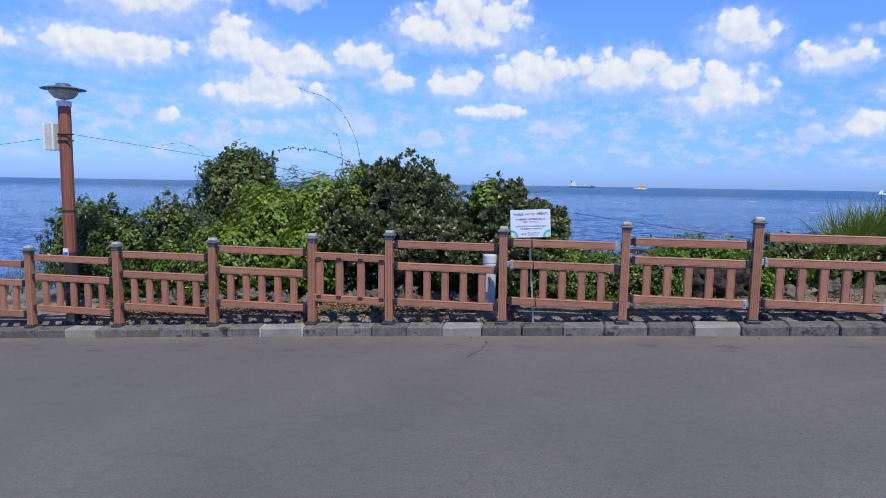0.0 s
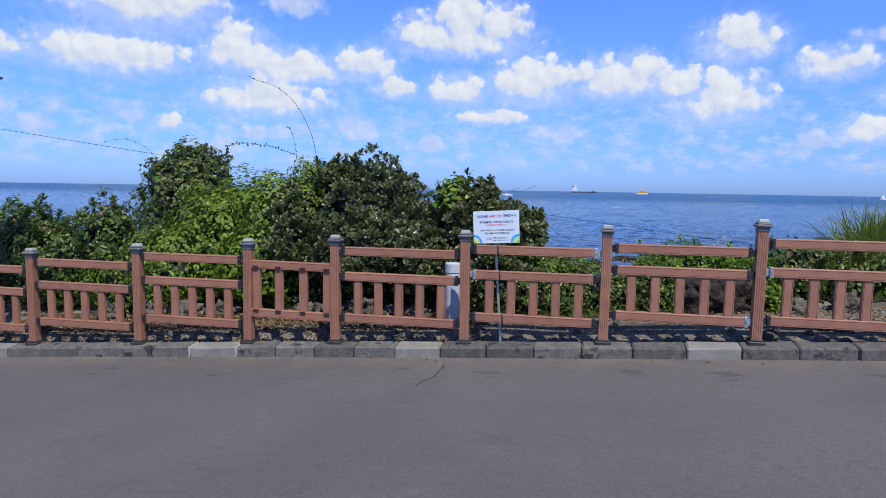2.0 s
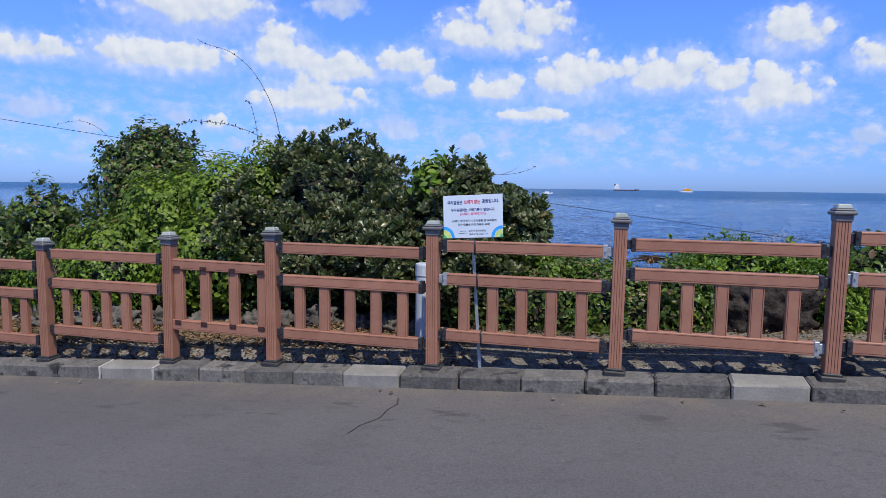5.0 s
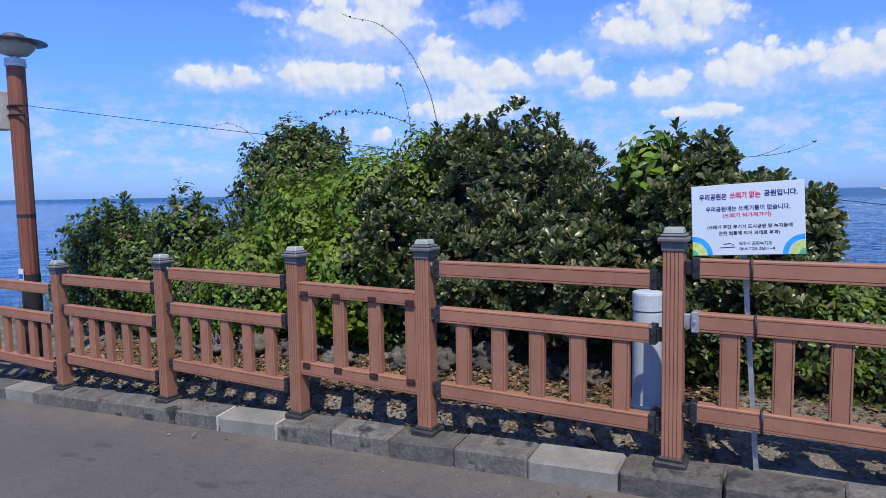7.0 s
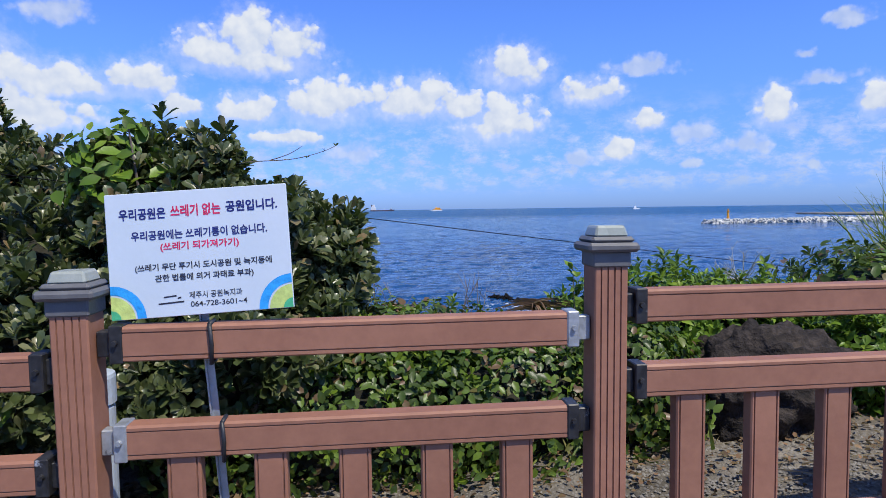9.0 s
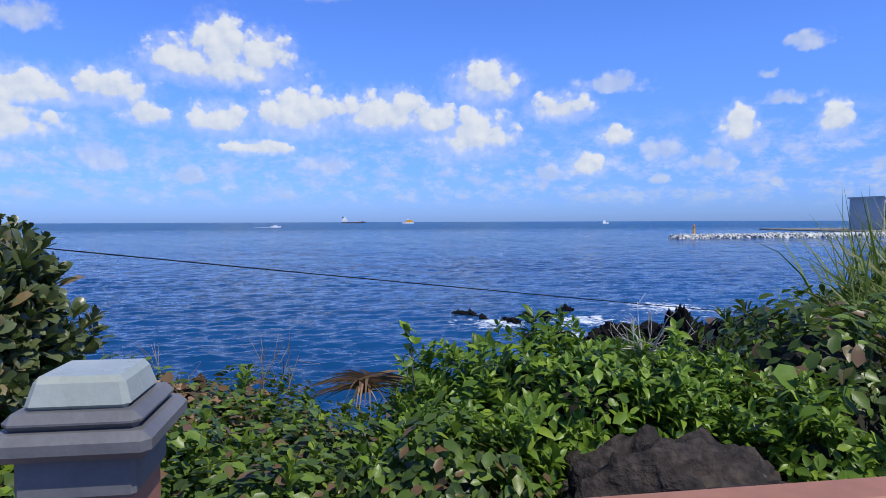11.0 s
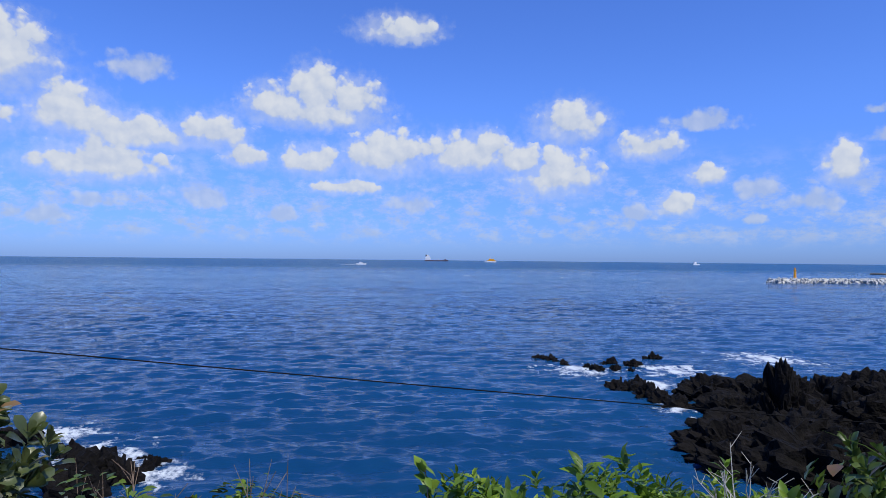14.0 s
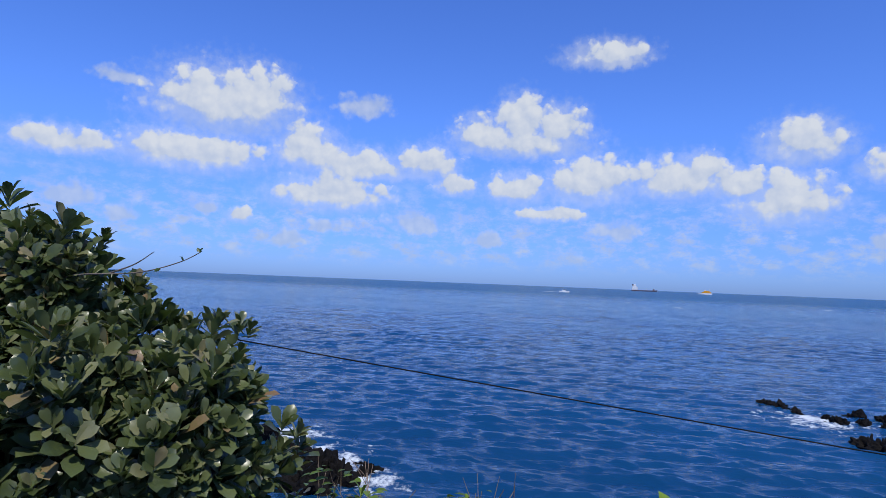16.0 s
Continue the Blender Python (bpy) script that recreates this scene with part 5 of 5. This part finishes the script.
# dry fern tuft
m_ = 70
a_ = rg.uniform(0, 6.28, m_)
tuft = ribbons("dry_fern", np.tile((1.72, 2.02, 0.72), (m_, 1)) + rg.normal(0, 0.015, (m_, 3)), np.stack([np.cos(a_) * 0.8, np.sin(a_) * 0.8, np.full(m_, 0.35)], 1), rg.uniform(0.08, 0.15, m_), rg.uniform(0.008, 0.016, m_), np.full(m_, 1.2), M_LITTER,
               "brown withered fern tuft at the cliff edge", "plant", kind="")

# ---- fallen leaves, straw and gravel on the verge ----
def lying(name, count, x0, x1, y0, y1, size, mat, label, seed, lift=0.012, pile=None):
    rg = np.random.default_rng(seed)
    x, y = rg.uniform(x0, x1, count), rg.uniform(y0, y1, count)
    if pile:
        x, y = rg.normal(pile[0], pile[2], count), rg.normal(pile[1], pile[2], count)
    z = np.array([land(u, v) for u, v in zip(x, y)]) + lift + rg.uniform(0, 0.02, count)
    if pile:
        z = pile[3] + 0.12 * np.exp(-((x - pile[0]) ** 2 + (y - pile[1]) ** 2) / (pile[2] ** 2)) + rg.uniform(-0.04, 0.03, count)
    way = rg.normal(size=(count, 3)) * np.array((1, 1, 0.3))
    up = np.array((0, 0, 1.0)) + rg.normal(0, 0.35, (count, 3))
    o = leaves_mesh(name, LEAF_OVAL, np.stack([x, y, z], 1), way, up, size * rg.uniform(0.5, 1.3, count), mat, None)
    return tagged(o, label, "leaf litter", kind="stuff")


lying("fallen_leaf_litter", 9500, -6.5, 0.2, 0.42, 1.2, 0.047, M_LITTER, "brown fallen leaves scattered over the verge", 61)
lying("fallen_leaf_litter", 2600, -6.5, 0.2, 0.08, 0.46, 0.034, M_LITTER, "brown fallen leaves scattered over the verge", 62)
lying("fallen_leaf_litter", 2300, 0.0, 5.5, 0.62, 1.1, 0.03, M_LITTER, "brown fallen leaves scattered over the verge", 63)
lying("fallen_leaf_litter", 1000, 0.0, 6.0, 0.12, 0.66, 0.03, M_LITTER, "brown fallen leaves scattered over the verge", 64)
lying("fallen_leaf_litter", 560, 0, 0, 0, 0, 0.085, M_LITTER, "heap of dead brown leaves at the cliff edge", 65, pile=(0.84, 2.05, 0.19, 0.61))
lying("fallen_leaf_litter", 14, -4, 4, -0.4, -0.2, 0.04, M_LITTER, "few dry leaves along the gutter", 66, lift=0.06)


def straws(count, x0, x1, y0, y1, seed):
    rg = np.random.default_rng(seed)
    x, y = rg.uniform(x0, x1, count), rg.uniform(y0, y1, count)
    z = np.array([land(u, v) for u, v in zip(x, y)]) + 0.02
    a_ = rg.normal(0, 0.6, count)
    ribbons("straw", np.stack([x, y, z], 1), np.stack([np.cos(a_), np.sin(a_), rg.uniform(-0.02, 0.1, count)], 1), rg.uniform(0.06, 0.3, count), rg.uniform(0.003, 0.007, count), np.zeros(count), M_STRAW, "dry straw lying on the verge", "straw", 2)


M_STRAW = mottled("straw", (0.4, 0.33, 0.2), (0.3, 0.23, 0.14), 20.0, 0.8)
straws(750, -6.5, 6.0, 0.2, 1.0, 71)


def pebbles(count, x0, x1, y0, y1, size, seed, label):
    rg = np.random.default_rng(seed)
    v0 = np.array([(0, 0, .7), (.9, .1, 0), (.3, .9, .05), (-.7, .6, 0), (-.8, -.5, 0), (.2, -.9, 0)])
    t0 = np.array([(0, 1, 2), (0, 2, 3), (0, 3, 4), (0, 4, 5), (0, 5, 1)])
    x, y = rg.uniform(x0, x1, count), rg.uniform(y0, y1, count)
    z = np.array([land(u, v) + (0.061 if v < -0.1 else 0.0) for u, v in zip(x, y)])
    a_, s_ = rg.uniform(0, 6.28, count), size * rg.uniform(0.4, 1.5, count)
    vx = v0[None, :, 0] * np.cos(a_)[:, None] - v0[None, :, 1] * np.sin(a_)[:, None]
    vy = v0[None, :, 0] * np.sin(a_)[:, None] + v0[None, :, 1] * np.cos(a_)[:, None]
    vz = np.repeat(v0[None, :, 2], count, 0) * rg.uniform(0.6, 1.3, (count, 1))
    g = np.stack([x[:, None] + vx * s_[:, None], y[:, None] + vy * s_[:, None], z[:, None] + vz * s_[:, None]], -1)
    f = (np.arange(count)[:, None, None] * 6 + t0[None]).reshape(-1, 3)
    me = quick_mesh("gravel", g.reshape(-1, 3), f)
    me.materials.append(M_GRAVEL)
    tagged(new("gravel", me), label, "gravel", kind="stuff")


pebbles(15000, 0.1, 5.0, 0.12, 0.95, 0.0072, 81, "loose grey gravel on the verge")
pebbles(9000, -6.5, 0.1, 0.09, 0.6, 0.0085, 82, "loose grey gravel on the verge")
pebbles(160, -4.0, 5.0, -0.45, -0.2, 0.006, 83, "grit along the gutter")

# ---- lava shore ----
def lava(x, y, r, top, seed, detail=4, squash=(1.25, 1.0)):
    rng = random.Random(seed)
    bm = bmesh.new()
    bmesh.ops.create_icosphere(bm, subdivisions=detail, radius=1.0)
    off = Vector((rng.uniform(-90, 90), rng.uniform(-90, 90), rng.uniform(-90, 90)))
    high = (top - SEA + 0.5) * 0.82
    for v in bm.verts:
        d = v.co.normalized()
        k = 0.62 + 0.34 * noise.fractal(d * 1.4 + off, 0.8, 2.1, 3) + 0.34 * noise.ridged_multi_fractal(d * 1.9 + off, 0.9, 2.2, 5, 0.95, 1.6)
        k += 0.10 * noise.noise(d * 9 + off) + 0.08 * noise.noise(d * 21 + off)
        v.co = Vector((d.x * r * squash[0] * k, d.y * r * squash[1] * k, d.z * high * k))
    o = part("lava_rock", bm, M_LAVA, None)
    o.location = (x, y, SEA - 0.5)
    o.rotation_euler.z = rng.uniform(0, 6)
    tagged(o, "jagged black lava rock on the shore" if r > 1.6 else "small black lava rock awash in the sea", "rock", "lava rocks")


for i, (x, y, r, top) in enumerate(((19.6, 40.5, 1.9, -5.5), (21.6, 39, 2.2, -5.3), (24.2, 39.6, 2.0, -4.9), (26.8, 39.5, 2.4, -5.2), (29.6, 40, 2.4, -5.0), (32.6, 41, 2.6, -5.2), (36, 42.5, 3.0, -5.3), (40, 44, 3.2, -5.4),
                                    (19, 36, 2.2, -5.8), (22, 35, 2.8, -5.2), (25.5, 35.5, 2.8, -4.9), (29, 36, 3.0, -4.8), (33, 37, 3.2, -4.9), (18, 32.5, 2.0, -5.9), (21.0, 34.4, 1.3, -3.6), (21, 31, 2.6, -5.2), (25, 31.5, 3.0, -4.6), (29, 32, 3.2, -4.4), (21, 27.5, 2.6, -5.0), (25, 28, 3.0, -4.2), (15.8, 29.5, 2.0, -5.6), (15.0, 26.5, 2.0, -5.5), (17.6, 25.5, 2.6, -5.0), (18.5, 29, 2.4, -5.3), (21, 24, 2.8, -4.4))):
    lava(x, y, r, top, 100 + i, 5)
for i, (x, y, r, top) in enumerate(((14.7, 43.2, 1.2, -6.2), (15.2, 42, 1.3, -6.2), (15.8, 40.8, 1.2, -6.0), (16.3, 39.6, 1.3, -6.2), (16.9, 38.2, 1.1, -6.3), (15.9, 42.6, 0.8, -5.9), (11.5, 56.0, 1.0, -6.6), (12.3, 54.8, 1.1, -6.55), (12.9, 53.2, 0.8, -6.7),
                                    (14.9, 49.6, 0.9, -6.4), (16.8, 53, 0.8, -6.5), (18.5, 52.2, 0.9, -6.4), (16.6, 50.5, 0.5, -6.5), (14.4, 51, 0.5, -6.6), (21.5, 56, 0.8, -6.3), (17.4, 49, 0.5, -6.5),
                                    (-11.4, 25.6, 1.15, -5.8), (-12.5, 26.3, 0.9, -6.2), (-10.6, 25.4, 0.8, -6.1), (-9.6, 26.3, 0.75, -6.3), (-13.6, 27.6, 0.7, -6.4), (-14.4, 28.2, 0.45, -6.5), (-11.2, 23.6, 1.3, -5.7),
                                    (-9.5, 24.6, 0.5, -6.5), (-13.2, 24.8, 0.9, -6.3), (-10.2, 27.2, 0.5, -6.6), (-17.5, 29.5, 1.2, -6.0), (-19, 28.0, 1.6, -5.8))):
    lava(x, y, r * 0.85, top, 200 + i, 4)

# ---- breakwater, harbour light and hotel ----
bw = thing("breakwater", (200, 268, SEA), "pale concrete breakwater of piled armour blocks", "breakwater")
bm = bmesh.new()
for i, (x0, x1, h) in enumerate(((146, 190, 1.7), (190, 225, 2.0), (225, 330, 2.2))):
    prism(bm, [(-5, -1), (-2.2, h), (2.2, h), (5, -1)], "x", x0 - 200, x1 - 200)
part("mound", bm, M_CONCRETE, bw)
rg2 = random.Random(7)
bm = bmesh.new()
for i in range(240):
    x = 143 + i * 0.52 + rg2.uniform(-0.3, 0.3)
    s = rg2.uniform(0.7, 1.3)
    m = Matrix.Translation((x - 200, -3.4 + rg2.uniform(-1.3, 1.2), rg2.uniform(0.1, 1.7))) @ Euler((rg2.uniform(0, 3), rg2.uniform(0, 3), rg2.uniform(0, 3))).to_matrix().to_4x4() @ Matrix.Diagonal((s, s * 0.6, s * 0.6, 1))
    bmesh.ops.create_icosphere(bm, subdivisions=1, radius=1.0, matrix=m)
tagged(part("armour_block", bm, M_CONCRETE, bw), kind="stuff")
for i in range(30):
    x = 150 + i * 4.2
    part("parapet_block", box(bmesh.new(), x - 200, x - 200 + 2.2, -2.2, -1.2, 1.6 if x < 190 else 1.9, 2.2 if x < 190 else 2.6, 0.1), M_CONCRETE, bw)
light = thing("harbour_light", (156.5, 268, SEA + 1.6), "orange harbour light tower on the breakwater end", "lighthouse")
part("tower", lathe(bmesh.new(), [(0.9, 0), (0.75, 0.4), (0.6, 0.5), (0.45, 3.6), (0.75, 3.7), (0.75, 3.9)], 14), M_ORANGE, light)
part("lantern", lathe(bmesh.new(), [(0.3, 3.9), (0.3, 4.5), (0.4, 4.55), (0.1, 4.9)], 12), M_ORANGE, light)
spit = bmesh.new()
bmesh.ops.create_icosphere(spit, subdivisions=4, radius=1.0)
for v in spit.verts:
    k = 1 + 0.4 * noise.fractal(v.co * 3, 0.8, 2, 3)
    v.co = Vector((v.co.x * 70 * k, v.co.y * 14 * k, v.co.z * 2.6 * k))
spit_ob = part("shore_spit", spit, M_SHORE, None)
spit_ob.location = (330, 258, SEA - 1.1)
tagged(spit_ob, "low brown stony shore beyond the bay", "shore", kind="structure")
hotel = thing("hotel_building", (363, 378, SEA), "pale multi-storey seaside hotel with window bands", "building")
part("wall", box(bmesh.new(), 8, 90, 0, 30, 0, 20), M_FACADE, hotel)
part("tower_wall", box(bmesh.new(), -8, 8, -2, 28, 0, 22), M_FACADE, hotel)
part("tower_window", box(bmesh.new(), -7.2, -1.5, -2.4, -1.8, 1, 19), M_GLASS_FAR, hotel, "dark glazed stair window")
part("roof", box(bmesh.new(), 6, 92, -1.0, 31, 20, 21.2), M_FACADE, hotel)
part("tower_roof", box(bmesh.new(), -9, 9, -3, 29, 22, 23), M_FACADE, hotel)
for f in range(6):
    part("window_band", box(bmesh.new(), 12, 88, -0.3, 0.2, 1.6 + f * 3.1, 3.0 + f * 3.1), M_GLASS_FAR, hotel, "dark window band")
    part("balcony", box(bmesh.new(), 10, 90, -1.6, 0.0, 0.9 + f * 3.1, 1.45 + f * 3.1), M_FACADE, hotel)
plinth = part("headland", box(bmesh.new(), 336, 520, 366, 480, SEA - 2, SEA + 1.2, 0.6), M_SHORE, None)
tagged(plinth, "flat developed headland under the hotel", "shore", kind="structure")
hotel.location.z = SEA + 1.1


# ---- ships ----
def ship(name, at, length, heading, label, hull_mat, deck, cabins, masts):
    """A vessel: hull with a raked bow, cabins (along, width, low, high, material) and masts (along, height), in parts of its length."""
    t = thing(name, at, label, "ship")
    t.rotation_euler.z = radians(heading)
    L, B = length, length * 0.16
    bm = bmesh.new()
    rows = []
    for z, k in ((-0.02 * L, 0.9), (deck * L, 1.0)):
        rows.append([bm.verts.new((x * L * k, y * B, z + (0.02 * L if (x > 0.45 and z > 0) else 0))) for x, y in ((-0.5, -0.42), (0.3, -0.5), (0.44, -0.28), (0.54, 0), (0.44, 0.28), (0.3, 0.5), (-0.5, 0.42))])
    for i in range(7):
        bm.faces.new((rows[0][i], rows[0][(i + 1) % 7], rows[1][(i + 1) % 7], rows[1][i]))
    bm.faces.new(rows[0][::-1])
    bm.faces.new(rows[1])
    part("hull", bm, hull_mat, t)
    for x0, x1, wd, z0, z1, mat in cabins:
        part("cabin", box(bmesh.new(), x0 * L, x1 * L, -wd * B, wd * B, z0 * L, z1 * L, 0.004 * L), mat, t)
    for x, h in masts:
        part("mast", tube(bmesh.new(), [(x * L, 0, deck * L), (x * L, 0, h * L)], 0.008 * L, 0.004 * L), M_WHITE, t)
    return t


ship("tanker", (15, 2500, SEA), 92, 0, "dark-hulled tanker with a white bridge far out at sea", M_HULL, 0.05,
     ((-0.46, -0.24, 0.42, 0.05, 0.16, M_WHITE), (-0.43, -0.28, 0.36, 0.16, 0.22, M_WHITE), (-0.4, -0.3, 0.3, 0.22, 0.27, M_WHITE), (-0.45, -0.4, 0.12, 0.2, 0.28, M_HULL), (0.36, 0.42, 0.2, 0.05, 0.1, M_HULL)), ((-0.34, 0.36), (0.1, 0.12), (0.4, 0.14)))
ship("work_boat", (184, 2000, SEA), 38, 180, "yellow and white work boat out at sea", M_WHITE, 0.10, ((-0.42, 0.25, 0.4, 0.1, 0.2, M_ORANGE), (-0.3, 0.1, 0.35, 0.2, 0.29, M_ORANGE), (-0.05, 0.1, 0.3, 0.29, 0.34, M_WHITE)), ((0.0, 0.46), (-0.3, 0.4)))
ship("speed_boat", (-97, 876, SEA), 14, 5, "small white boat trailing a wake", M_WHITE, 0.12, ((-0.2, 0.15, 0.36, 0.12, 0.24, M_WHITE), (-0.1, 0.08, 0.3, 0.24, 0.28, M_GLASS_FAR)), ((-0.05, 0.38),))
ship("fishing_boat", (630, 1500, SEA), 22, 20, "white fishing boat with a tall mast", M_WHITE, 0.12, ((-0.35, 0.0, 0.36, 0.12, 0.3, M_WHITE), (-0.28, -0.05, 0.3, 0.3, 0.38, M_WHITE)), ((-0.1, 0.75), (0.3, 0.5)))
wake = bmesh.new()
prism(wake, [(-122, 875.2), (-108, 875.6), (-104, 876.2), (-106, 876.8), (-125, 876.4)], "z", SEA + 0.02, SEA + 0.3)
tagged(part("boat_wake", wake, M_WHITE, None), "white foam wake behind the small boat", "wake")
